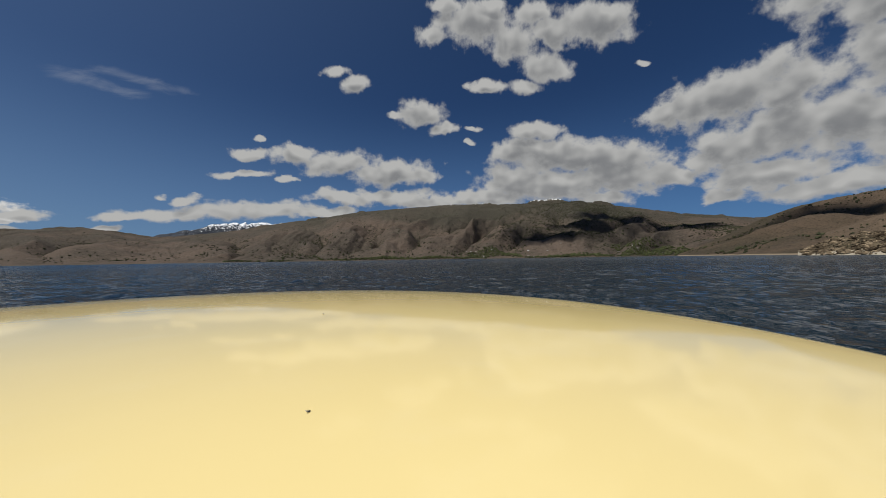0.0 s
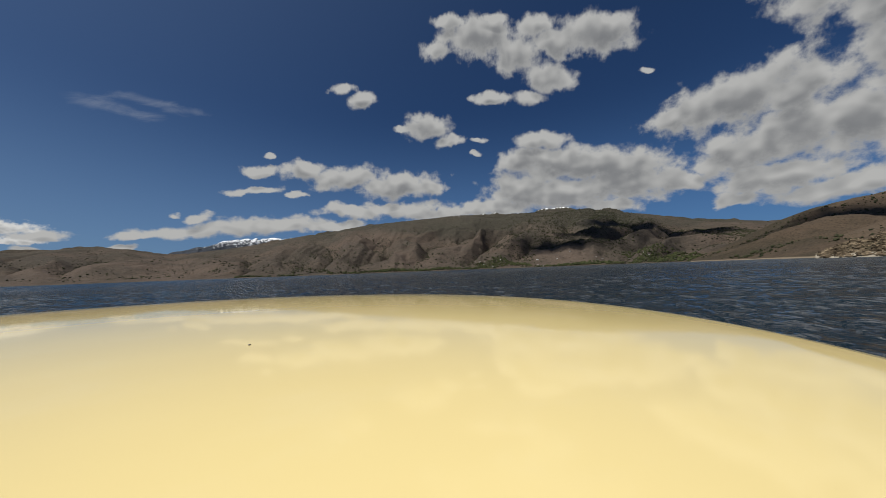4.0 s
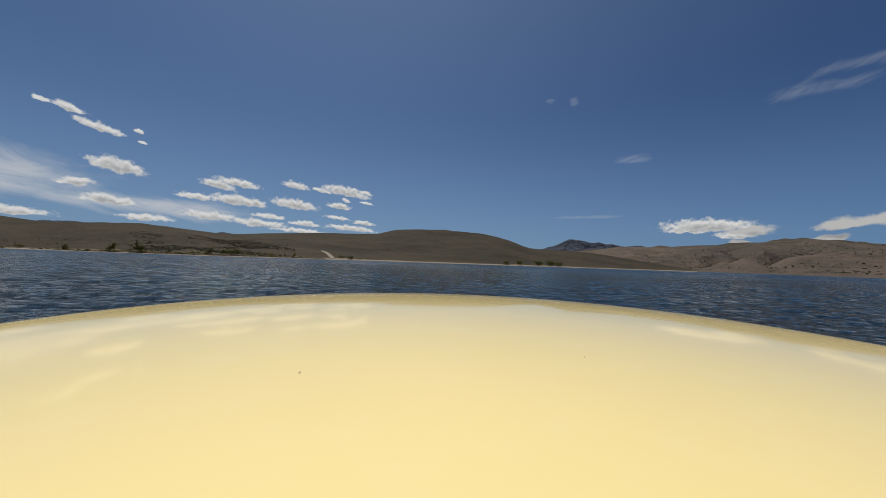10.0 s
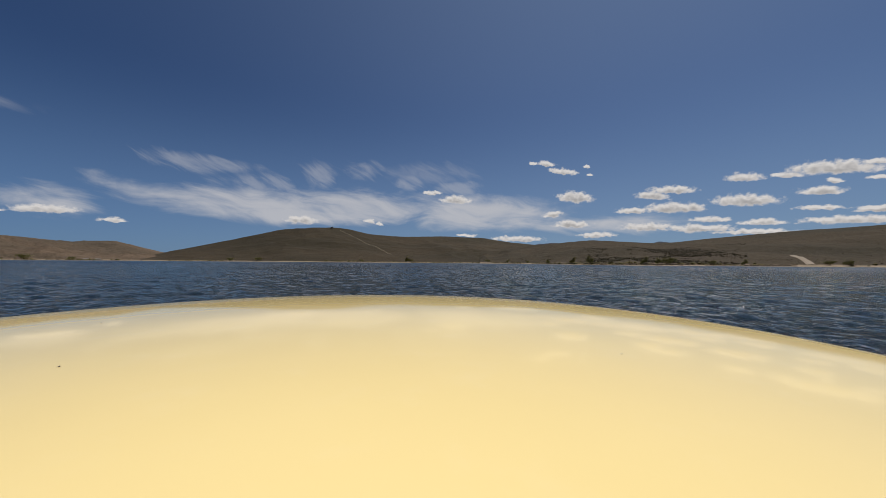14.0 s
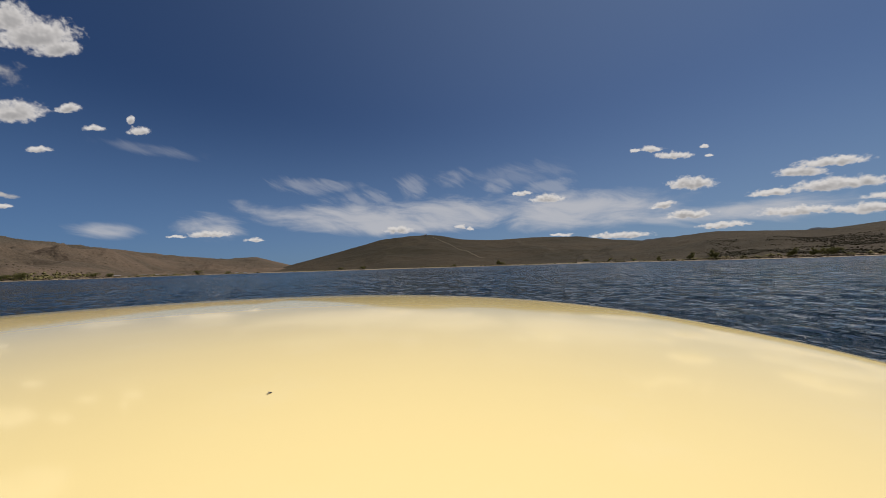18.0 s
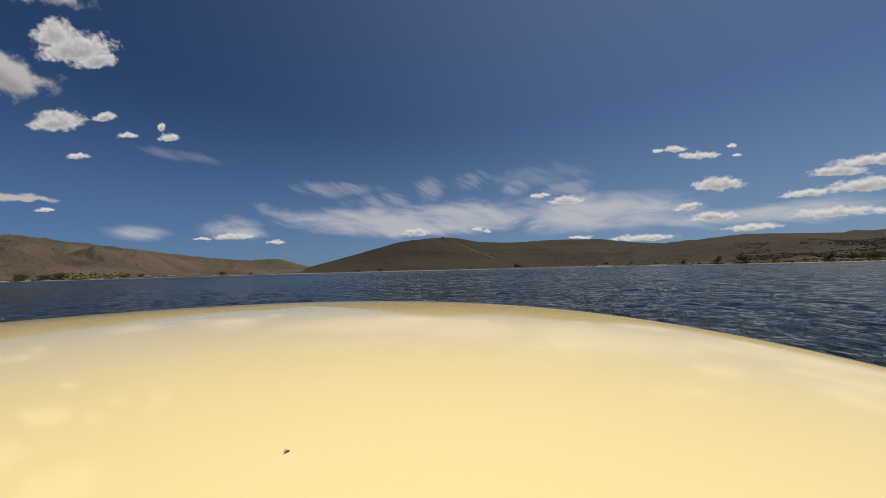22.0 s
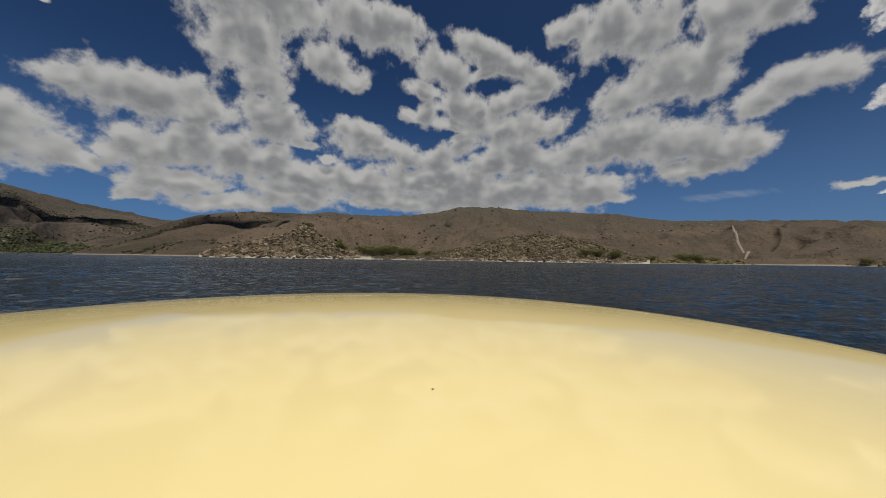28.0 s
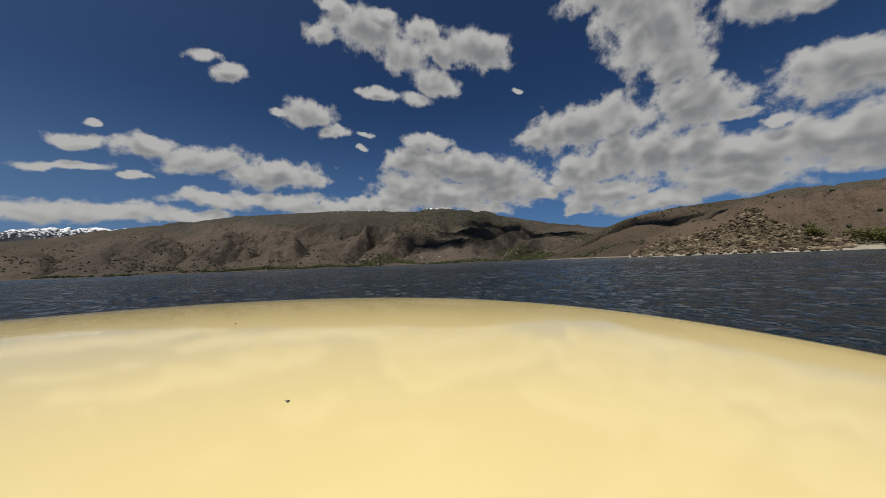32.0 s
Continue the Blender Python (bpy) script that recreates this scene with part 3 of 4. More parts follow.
class Hill:
    """A slope round the lake, from the water's edge up to its skyline.
    ridge: (bearing, height of the skyline in degrees); shore, crest: (bearing, metres)."""

    def __init__(self, name, mat, ridge, shore, crest, step, rows, spur, relief, rough, foot=1.25, seed=0.0, jag=0.02, label="", octaves=5, even=1.6, crown=4.0, comb=(0.8, 0.55, 0.6), ribs=None):
        ra, re = np.array(ridge).T
        self.az = np.arange(ra.min(), ra.max() + step / 2, step)
        self.s = np.concatenate([np.linspace(-0.04, 1.0, rows), 1 + np.linspace(0.04, 0.3, max(4, rows // 6))])
        near = np.interp(self.az, *np.array(shore).T)
        far = np.interp(self.az, *np.array(crest).T)
        # smooth the skyline between its marks
        sky = np.interp(self.az, ra, re)
        k = max(1, int(round(1.2 / step)))
        pad = np.pad(sky, k, mode="edge")
        sky = np.convolve(pad, np.hanning(2 * k + 1) / np.hanning(2 * k + 1).sum(), "valid")
        ss = np.clip(self.s, 0, None)[None]
        self.near, self.far = near, far
        dist = near[:, None] + (far - near)[:, None] * self.s[None]
        wob = (fbm(self.az / 1.7 + seed, self.az * 0 + 3.3, 2, 0.35) - 0.5)[:, None] * near[:, None] * 0.07 * np.clip(1 - self.s[None] * 2, 0, 1)
        dist = dist + wob
        x, y = bearing_xy(self.az[:, None], dist)
        top = far * np.tan(np.radians(np.maximum(sky, 0.02)))
        shape = np.where(ss < 1, ss ** foot * (1 - 0.12 * np.sin(np.pi * ss)), 1 - (ss - 1) * 1.6)
        # spurs run down from the crest to the water, cut by gullies
        warp = (fbm(x / spur / 1.6 + seed, y / spur / 1.6, 3) - 0.5) * 1.5
        run = self.az[:, None] * np.radians(1) * far[:, None] / spur
        often, long, broad = comb
        spurs = long * (fbm(run * often + warp * 1.2 + seed, ss * 1.1 + warp * 0.8 + seed * 2, 2, 0.4, True) - 0.6)
        spurs = spurs + broad * (fbm(x / spur * 1.1 + warp + seed, y / spur * 1.1 - warp, octaves, 0.42, True) - 0.62)
        if ribs:
            # long rounded spurs with sharp gullies between them, each about so many degrees wide
            wide, slant, tall = ribs
            sway = (fbm(x / 1100 + seed, y / 1100, 3, 0.5) - 0.5) * 3.4
            spurs = spurs * 0.22
            for part_, (k, share) in enumerate(((1.0, 1.0), (2.3, 0.24), (5.1, 0.07), (11.3, 0.03))):
                lean = slant * ss * (0.35 + 1.3 * fbm(self.az[:, None] / 19 + seed + part_, ss * 0.7, 2))
                u = (self.az[:, None] + lean + 13.0 * (fbm(self.az[:, None] / 9 + 2 * seed, ss * 1.3 + part_, 3) - 0.5)) / wide * k + sway * (1 + 0.5 * part_) + 3.7 * part_
                wave = 1 - np.abs(2 * (u - np.floor(u)) - 1) ** 1.25
                size = 0.5 + fbm(np.floor(u) * 1.37 + seed, ss * 1.5 + part_, 2)
                spurs = spurs + tall * share * (wave - 0.55) * np.where(part_ == 0, 0.45 + 0.55 * size, size)
        lumps = fbm(x / spur * 1.7 + seed, y / spur * 1.7, 6, 0.56) - 0.5
        amount = np.clip(ss * (1.7 if ribs else 2.6), 0, 1) * np.where(ss < 1, 1 - (0.6 if crown > 2 else 0.93) * ss ** crown, 0.4)
        z = top[:, None] * (shape + relief * spurs * amount + rough * lumps * amount)
        z = np.where(self.s[None] < 0, self.s[None] * 30, z + np.minimum(ss * 20, 0.5))
        # hold the skyline
        eye = 1.15
        seen = np.degrees(np.arctan2(z - eye, np.hypot(x, y))).max(1)
        want = np.maximum(sky + (fbm(self.az * 2.1 + seed, self.az * 0 + 9.1, 5, 0.6) - 0.5) * sky * jag * 2, 0.01)
        scale = np.tan(np.radians(want)) / np.tan(np.radians(np.maximum(seen, 0.05)))
        scale = np.clip(scale, 0.02, 3)
        k = max(1, int(round(even / step)))
        window = np.hanning(2 * k + 3)
        scale = np.convolve(np.pad(scale, k + 1, mode="edge"), window / window.sum(), "valid")
        z = np.where(z > 0, z * scale[:, None], z)
        self.x, self.y, self.z, self.cut = x, y, z, spurs * amount
        self.ob = tagged(grid_object(name, x, y, z, mat), label, "hill", kind="structure")

    def at(self, az, s):
        """The ground's point at a bearing and a share of the way from the water to the crest."""
        i = np.clip((az - self.az[0]) / (self.az[1] - self.az[0]), 0, len(self.az) - 1.001)
        j = np.interp(s, self.s, np.arange(len(self.s)))
        j = np.minimum(j, len(self.s) - 1.001)
        i0, j0 = int(i), int(j)
        u, v = i - i0, j - j0

        def pick(g):
            return (g[i0, j0] * (1 - u) + g[i0 + 1, j0] * u) * (1 - v) + (g[i0, j0 + 1] * (1 - u) + g[i0 + 1, j0 + 1] * u) * v
        self.hollow = pick(self.cut)
        return Vector((pick(self.x), pick(self.y), pick(self.z)))

    def dry(self, az, rise=0.35):
        """The first dry ground behind the water's edge."""
        for k in range(80):
            p = self.at(az, k / 160)
            if p.z > rise:
                return p
        return self.at(az, 0.5)


# ---- lake ----


def make_lake():
    r = [1.2]
    while r[-1] < 4900:
        r.append(r[-1] + (max(0.10, r[-1] * 0.009) if r[-1] < 260 else r[-1] * 0.03))
    r = np.array(r)
    a = np.linspace(0, 2 * np.pi, 1400, endpoint=False)[:, None]
    x, y = np.cos(a) * r[None], np.sin(a) * r[None]
    rng = np.random.RandomState(3)
    z = np.zeros_like(x)
    gust = fbm(x / 40, y / 40, 3) * 1.1 + 0.45
    for k in range(34):
        length = 0.34 * 1.095 ** k
        turn = rng.normal(0.9, 0.55)
        height = 0.0066 * min(length, 1.3) ** 0.8
        phase = (x * math.cos(turn) + y * math.sin(turn)) * 2 * math.pi / length + rng.rand() * 6.28
        phase = phase + 1.6 * np.sin(phase * 0.137 + k) * rng.rand()
        fade = np.clip(2.0 - r * 0.009 * 5.0 / length, 0, 1)[None]
        wave = np.sin(phase)
        z += height * (wave + 0.28 * np.cos(2 * phase)) * fade
    z *= gust * np.clip((600 - r) / 300, 0, 1)[None]
    tagged(grid_object("water", x, y, z, WATER, wrap=True), "dark blue wind-rippled lake water", "water", kind="structure")


make_lake()

# ---- hills round the lake ----
main_range = Hill("mountain_range", RANGE,
    [(74, 2.2), (66, 3.2), (60, 3.3), (54, 3.6), (50, 3.95), (46.5, 4.3), (43.5, 3.9), (39.7, 3.3), (33, 4.2), (30, 4.75), (27, 5.5), (20, 6.7), (13, 7.9),
     (5, 8.55), (-1, 9.05), (-8, 8.95), (-12.5, 8.75), (-16.5, 9.25), (-23.5, 8.5), (-29, 7.15), (-35, 5.75), (-43, 4.5), (-52, 3.6)][::-1],
    [(-52, 1500), (-20, 1300), (20, 1250), (45, 1700), (74, 2100)], [(-52, 3300), (-20, 2900), (20, 3000), (45, 3600), (74, 3900)],
    0.14, 190, 430.0, 1.1, 0.06, foot=1.18, octaves=2, crown=1.0, even=2.2, seed=2.0, jag=0.018, comb=(0.8, 0.55, 0.6), ribs=(11.0, 12.0, 0.42), label="brown sagebrush mountain range with gullies above the far shore")
Hill("snow_mountain", HAZED_SNOWY, [(44, 2.0), (40, 3.35), (36.5, 4.6), (33, 5.2), (30, 5.55), (26, 5.95), (22, 5.6), (16, 4.0)][::-1],
    [(16, 3900), (44, 3900)], [(16, 4500), (44, 4500)], 0.12, 50, 260.0, 0.55, 0.3, seed=5.0, jag=0.20, label="snow-streaked mountain far behind the range, coloured blue-grey for haze")
Hill("far_mountain", HAZED_ROCK, [(82, 1.5), (78, 2.5), (75.5, 3.1), (73, 4.05), (71.5, 4.2), (69.5, 3.8), (66.5, 3.65), (63, 3.3), (57, 2.6)][::-1],
    [(57, 4100), (82, 4100)], [(57, 4650), (82, 4650)], 0.12, 40, 240.0, 0.5, 0.3, seed=8.0, jag=0.24, label="jagged mountain far beyond the lake, coloured blue-grey for haze")
Hill("far_mountain", HAZED_ROCK, [(148, 1.5), (143, 3.0), (140, 3.25), (136, 2.5)][::-1],
    [(136, 4100), (148, 4100)], [(136, 4600), (148, 4600)], 0.2, 24, 240.0, 0.4, 0.3, seed=9.0, jag=0.05, label="mountain far behind the brown hills, coloured blue for haze")
Hill("snow_mountain", HAZED_SNOWY, [(131, 1.8), (128, 2.8), (126, 3.15), (124.5, 2.95), (123, 3.1), (120, 2.2)][::-1],
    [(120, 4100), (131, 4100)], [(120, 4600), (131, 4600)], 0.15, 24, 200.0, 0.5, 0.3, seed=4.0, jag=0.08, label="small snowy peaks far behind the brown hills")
brown_hill = Hill("hill_south", BROWN,
    [(152, 2.0), (144, 2.75), (139, 3.2), (135, 3.55), (130, 3.2), (125.5, 2.85), (119.5, 3.45), (112.5, 3.95), (104, 4.25), (101.3, 5.05), (97.5, 5.35),
     (93, 5.4), (87, 5.0), (84, 4.5), (81.5, 3.7), (79, 2.75), (76.5, 2.6), (70, 2.3), (64, 1.4), (56.5, 0.1)][::-1],
    [(56, 900), (70, 600), (80, 420), (100, 380), (115, 300), (130, 240), (140, 300), (152, 420)],
    [(56, 1250), (70, 1100), (85, 1000), (100, 900), (115, 800), (130, 620), (140, 750), (152, 1000)],
    0.16, 110, 170.0, 0.34, 0.14, foot=1.35, seed=11.0, label="smooth dark brown sagebrush hills along the shore")
tower_hill = Hill("hill_southeast", BROWN,
    [(199.5, 0.3), (197.3, 1.0), (190.5, 2.8), (183.6, 4.75), (179, 5.25), (176, 5.4), (174, 5.25), (170, 4.45), (165, 4.15), (158, 4.3), (152, 4.1),
     (147, 3.3), (142, 2.8), (136, 2.3), (128, 1.8)][::-1],
    [(128, 500), (140, 460), (160, 430), (180, 500), (199, 620)], [(128, 1300), (160, 1100), (180, 1050), (199, 1200)],
    0.16, 110, 180.0, 0.34, 0.14, foot=1.4, seed=14.0, label="brown sagebrush hill with a small hut on its top")
north_hill = Hill("hill_north", ROCKY,
    [(192, 0.3), (197.5, 1.0), (202, 2.3), (206, 2.05), (211, 2.5), (219, 3.6), (222, 4.0), (227, 4.7), (233, 5.15), (238, 5.5), (244, 5.7), (248, 6.3),
     (252, 7.2), (255, 7.3), (259, 7.7), (264, 8.0), (270, 8.6), (275, 8.75), (280, 7.6), (285, 7.1), (291, 6.9), (297, 7.15), (301, 6.5), (304.5, 5.3),
     (308, 3.8), (312, 2.2), (316.5, 0.2)],
    [(192, 800), (205, 620), (225, 420), (245, 330), (270, 300), (300, 340), (312, 480), (326, 560)],
    [(192, 1700), (210, 1500), (235, 1150), (270, 1000), (300, 950), (317, 900)],
    0.13, 150, 190.0, 1.0, 0.34, foot=1.45, seed=21.0, label="bare brown rocky hills rising behind the north shore")
promontory = Hill("hill_northwest", SCRUB_SLOPE,
    [(288, 4.0), (296, 6.2), (301, 6.7), (304.5, 6.6), (308, 6.4), (311.5, 6.0), (314.5, 5.3), (317, 4.3), (321, 2.2), (325.5, 0.1)],
    [(288, 620), (312, 560), (326, 800)], [(288, 1500), (312, 1400), (326, 1400)],
    0.12, 110, 210.0, 0.6, 0.25, foot=1.2, seed=27.0, label="scrubby hill with junipers sloping into the lake")
outcrop = Hill("rocky_outcrop", RUBBLE,
    [(290.5, 0.1), (293, 0.8), (296, 2.2), (298.3, 4.0), (299.8, 5.7), (301.5, 4.4), (304, 2.9), (307, 2.2), (310, 1.9), (312.2, 1.0), (313.8, 0.1)],
    [(290, 262), (300, 240), (317, 290)], [(290, 310), (300, 300), (317, 350)],
    0.08, 60, 14.0, 0.5, 0.6, foot=0.9, even=0.3, seed=31.0, jag=0.22, label="craggy pale rock outcrop at the water's edge")
mound = Hill("rubble_mound", RUBBLE,
    [(247, 0.1), (250, 1.3), (254.5, 2.8), (259, 3.9), (263, 4.2), (267, 3.9), (271, 2.9), (275, 2.0), (280, 0.9), (285, 0.6), (291, 0.2)],
    [(247, 250), (265, 235), (291, 255)], [(247, 320), (265, 330), (291, 300)],
    0.08, 60, 16.0, 0.22, 0.25, foot=1.1, seed=37.0, jag=0.10, label="low mound of pale rubble and scrub on the shore")

# ---- the boat under the camera ----


def lathe(name, profile, mat, parent, turns=256):
    """Turn a profile of (radius, height) round the upright axis."""
    bm = bmesh.new()
    rings = []
    for r, z in profile:
        if r < 1e-6:
            rings.append([bm.verts.new((0, 0, z))])
        else:
            rings.append([bm.verts.new((r * math.cos(2 * math.pi * k / turns), r * math.sin(2 * math.pi * k / turns), z)) for k in range(turns)])
    for low, high in zip(rings, rings[1:]):
        for k in range(turns):
            loop = [low[k % len(low)], high[k % len(high)], high[(k + 1) % len(high)], low[(k + 1) % len(low)]]
            face = bm.faces.new(list(dict.fromkeys(loop)))
            face.smooth = True
    bmesh.ops.recalc_face_normals(bm, faces=bm.faces)
    return part(name, bm, mat, parent)


def make_boat():
    boat = tagged(new("boat"), "pale yellow glossy fibreglass boat deck afloat on the lake", "boat")
    boat.location = (0, 0, DECK_Z)
    size, edge = 2.19, 0.15
    deck = []
    for k in range(90):
        r = size * k / 89
        deck.append((r, -0.0179 * r * r - 0.022 * max(0, (r - size + edge) / edge) ** 2 * edge))
    rim = deck[-1][1]
    deck += [(size + 0.02, rim - 0.016), (size + 0.028, rim - 0.04)]
    lathe("deck", deck, GELCOAT, boat)
    lathe("rub_rail", [(size + 0.02, rim - 0.041), (size + 0.05, rim - 0.045), (size + 0.058, rim - 0.065), (size + 0.05, rim - 0.085), (size + 0.02, rim - 0.09)], DARK, boat)
    lathe("hull", [(size + 0.015, rim - 0.09), (size - 0.02, rim - 0.3), (size - 0.15, rim - 0.7), (size - 0.45, rim - 1.15), (0.5, rim - 1.3), (0, rim - 1.3)], GELCOAT, boat)


make_boat()

INSECTS = [(0.85, -0.45, 35.0), (-0.85, 0.68, 200.0), (0.6, 0.32, 170.0), (-0.48, -0.5, 300.0)]

# ---- plants, stones and buildings ----
BLOB = bmesh.new()
bmesh.ops.create_icosphere(BLOB, subdivisions=1, radius=1.0)
BLOB_V = np.array([v.co[:] for v in BLOB.verts])
BLOB_F = np.array([[v.index for v in f.verts] for f in BLOB.faces])
BLOB.free()


def clumps(name, mat, spots, sizes, flat, seed, jitter=0.25, parent=None, blocky=False):
    """Many small uneven lumps in one mesh; spots: array of places, sizes: radius of each, flat: (wide, high)."""
    rng = np.random.RandomState(seed)
    count = len(spots)
    v = np.repeat(BLOB_V[None], count, 0)
    if blocky:
        # broken stone: boxy, and tipped every way
        v = np.sign(v) * np.abs(v) ** 0.6
        tip = rng.uniform(-0.8, 0.8, count)
        c, s = np.cos(tip)[:, None], np.sin(tip)[:, None]
        v = np.stack([v[..., 0], v[..., 1] * c - v[..., 2] * s, v[..., 1] * s + v[..., 2] * c], -1)
    v = v * (1 + rng.uniform(-jitter, jitter, (count, len(BLOB_V), 1)))
    turn = rng.uniform(0, 6.283, count)
    c, s = np.cos(turn)[:, None], np.sin(turn)[:, None]
    stretch = rng.uniform(0.55, 1.5, (count, 1, 3)) * np.array([flat[0], flat[0], flat[1]])
    v = v * stretch
    v = np.stack([v[..., 0] * c - v[..., 1] * s, v[..., 0] * s + v[..., 1] * c, v[..., 2]], -1)
    v = v * np.asarray(sizes)[:, None, None] + np.asarray(spots)[:, None, :]
    f = BLOB_F[None] + (np.arange(count) * len(BLOB_V))[:, None, None]
    me = bpy.data.meshes.new(name)
    me.vertices.add(count * len(BLOB_V))
    me.vertices.foreach_set("co", v.ravel())
    f = f.reshape(-1, 3)
    me.loops.add(f.size)
    me.loops.foreach_set("vertex_index", f.ravel())
    me.polygons.add(len(f))
    me.polygons.foreach_set("loop_start", np.arange(0, f.size, 3))
    me.materials.append(mat)
    me.update(calc_edges=True)
    ob = new(name, me)
    ob.parent = parent
    return ob


def strew(name, hill, az, s, count, size, mat, seed, label, category, flat=(1.0, 0.8), patchy=0.0, blocky=False, sink=0.3, power=2.0, scale=60.0, fade=0.0, gully=None):
    """Strew plants or stones over a slope, thicker in patches."""
    rng = np.random.RandomState(seed)
    spots, sizes = [], []
    tries = 0
    while len(spots) < count and tries < count * 8:
        tries += 1
        a = rng.uniform(*az)
        if fade and rng.rand() > min(a - az[0], az[1] - a) / fade:
            continue
        p = hill.at(a, s[0] + (s[1] - s[0]) * rng.rand())
        if p.z < 0.25 or gully is not None and hill.hollow > gully + 0.05 * rng.randn():
            continue
        if patchy and fbm(np.array(p.x / scale + seed), np.array(p.y / scale), 3) < 0.5 + patchy * (rng.rand() - 0.35):
            continue
        r = size[0] + (size[1] - size[0]) * rng.rand() ** power
        spots.append((p.x, p.y, p.z + r * flat[1] * (1 - sink) * 0.6))
        sizes.append(r)
    return tagged(clumps(name, mat, np.array(spots), sizes, flat, seed, 0.5, None, blocky), label, category, kind="stuff")


def tube(bm, a, b, ra, rb, sides=7):
    a, b = Vector(a), Vector(b)
    turn = (b - a).to_track_quat("Z", "Y").to_matrix()
    ends = []
    for p, r in ((a, ra), (b, rb)):
        ends.append([bm.verts.new(p + turn @ Vector((r * math.cos(6.2832 * k / sides), r * math.sin(6.2832 * k / sides), 0))) for k in range(sides)])
    for k in range(sides):
        bm.faces.new((ends[0][k], ends[0][(k + 1) % sides], ends[1][(k + 1) % sides], ends[1][k]))
    bm.faces.new(ends[1])


def make_tree(name, label, height, spread, leaf, seed, stems=1, count=260, leaf_size=0.26, bare=0.28):
    """A shore tree: one or more tapered stems, forking limbs and a loose crown of small leaf clumps."""
    rng = random.Random(seed)
    tree = tagged(new(name), label, "bush" if name == "bush" else "tree")
    wood, tips = bmesh.new(), []
    for k in range(stems):
        lean = Vector((rng.uniform(-1, 1), rng.uniform(-1, 1), 0)) * (0.10 + 0.16 * (stems > 1))
        foot = Vector((rng.uniform(-1, 1), rng.uniform(-1, 1), 0)) * spread * 0.16 * (stems > 1)
        low, top = foot - Vector((0, 0, 0.35)), foot + Vector((0, 0, height * (0.42 + 0.1 * rng.random()))) + lean * height
        thick = height * 0.030 / stems ** 0.4
        tube(wood, low, top, thick, thick * 0.6)
        for j in range(6 if stems == 1 else 4):
            start = low.lerp(top, rng.uniform(bare + 0.25, 1.0))
            a = rng.uniform(0, 6.283)
            end = start + Vector((math.cos(a) * spread * rng.uniform(0.25, 0.5), math.sin(a) * spread * rng.uniform(0.25, 0.5), height * rng.uniform(0.12, 0.42)))
            tube(wood, start, end, thick * 0.45, thick * 0.15, 5)
            tips += [end, start.lerp(end, 0.6)]
            for _ in range(2):
                b = rng.uniform(0, 6.283)
                twig = end + Vector((math.cos(b), math.sin(b), rng.uniform(0.1, 0.9))) * spread * rng.uniform(0.08, 0.2)
                tube(wood, end, twig, thick * 0.15, thick * 0.06, 4)
                tips.append(twig)
    part("trunk", wood, BARK, tree)
    spots, sizes = [], []
    for k in range(count):
        tip = rng.choice(tips)
        off = Vector((rng.gauss(0, 1), rng.gauss(0, 1), rng.gauss(0, 0.8))) * spread * 0.115
        p = tip + off
        p.z = max(p.z, height * bare * (0.5 + 0.5 * rng.random()))
        spots.append(p[:])
        sizes.append(leaf_size * rng.uniform(0.5, 1.35) * height / 6)
    clumps("crown", leaf, np.array(spots), sizes, (1.0, 0.7), seed, 0.4, tree)
    return tree


def add_prism(bm, length, width, rise, z, over=0.4):
    l, w = length / 2 + over, width / 2 + over
    v = [bm.verts.new(p) for p in ((-l, -w, z), (l, -w, z), (l, w, z), (-l, w, z), (-l, 0, z + rise), (l, 0, z + rise),
                                   (-l, -w, z - 0.18), (l, -w, z - 0.18), (l, w, z - 0.18), (-l, w, z - 0.18))]
    for face in ((0, 1, 5, 4), (2, 3, 4, 5), (1, 2, 5), (3, 0, 4), (0, 6, 7, 1), (1, 7, 8, 2), (2, 8, 9, 3), (3, 9, 6, 0), (9, 8, 7, 6)):
        bm.faces.new([v[i] for i in face])


def make_house(label, length, width, tall, rise, wall, roof):
    house = tagged(new("house"), label, "house")
    part("wall", add_box(bmesh.new(), length, width, tall + 0.6, (0, 0, tall / 2 - 0.3)), wall, house)
    bm = bmesh.new()
    add_prism(bm, length, width, rise, tall + 0.18)
    part("roof", bm, roof, house)
    for side in (-1, 1):
        for k in range(3):
            pane = part("window", add_box(bmesh.new(), 1.3, 0.12, 1.1, (length * (k - 1) * 0.3, side * (width / 2 + 0.04), tall * 0.58)), GLASS, house)
    part("door", add_box(bmesh.new(), 1.0, 0.14, 2.05, (length * 0.15, width / 2 + 0.05, 1.02)), TAN_WALL, house)
    return house


def face_lake(p, extra=0.0):
    return math.degrees(math.atan2(p.x, -p.y)) + 180 + extra


def place_copies(first, spots, extra=0.0, group=""):
    """spots: list of (point, scale, turn)."""
    tagged(first, group=group)
    for k, (p, size, turn) in enumerate(spots):
        m = pose(p.x, p.y, p.z, 0, 0, turn + extra)
        if k == 0:
            first.matrix_basis = m @ Matrix.Scale(size, 4)
        else:
            ob = copy_thing(first, m)
            ob.matrix_basis = m @ Matrix.Scale(size, 4)


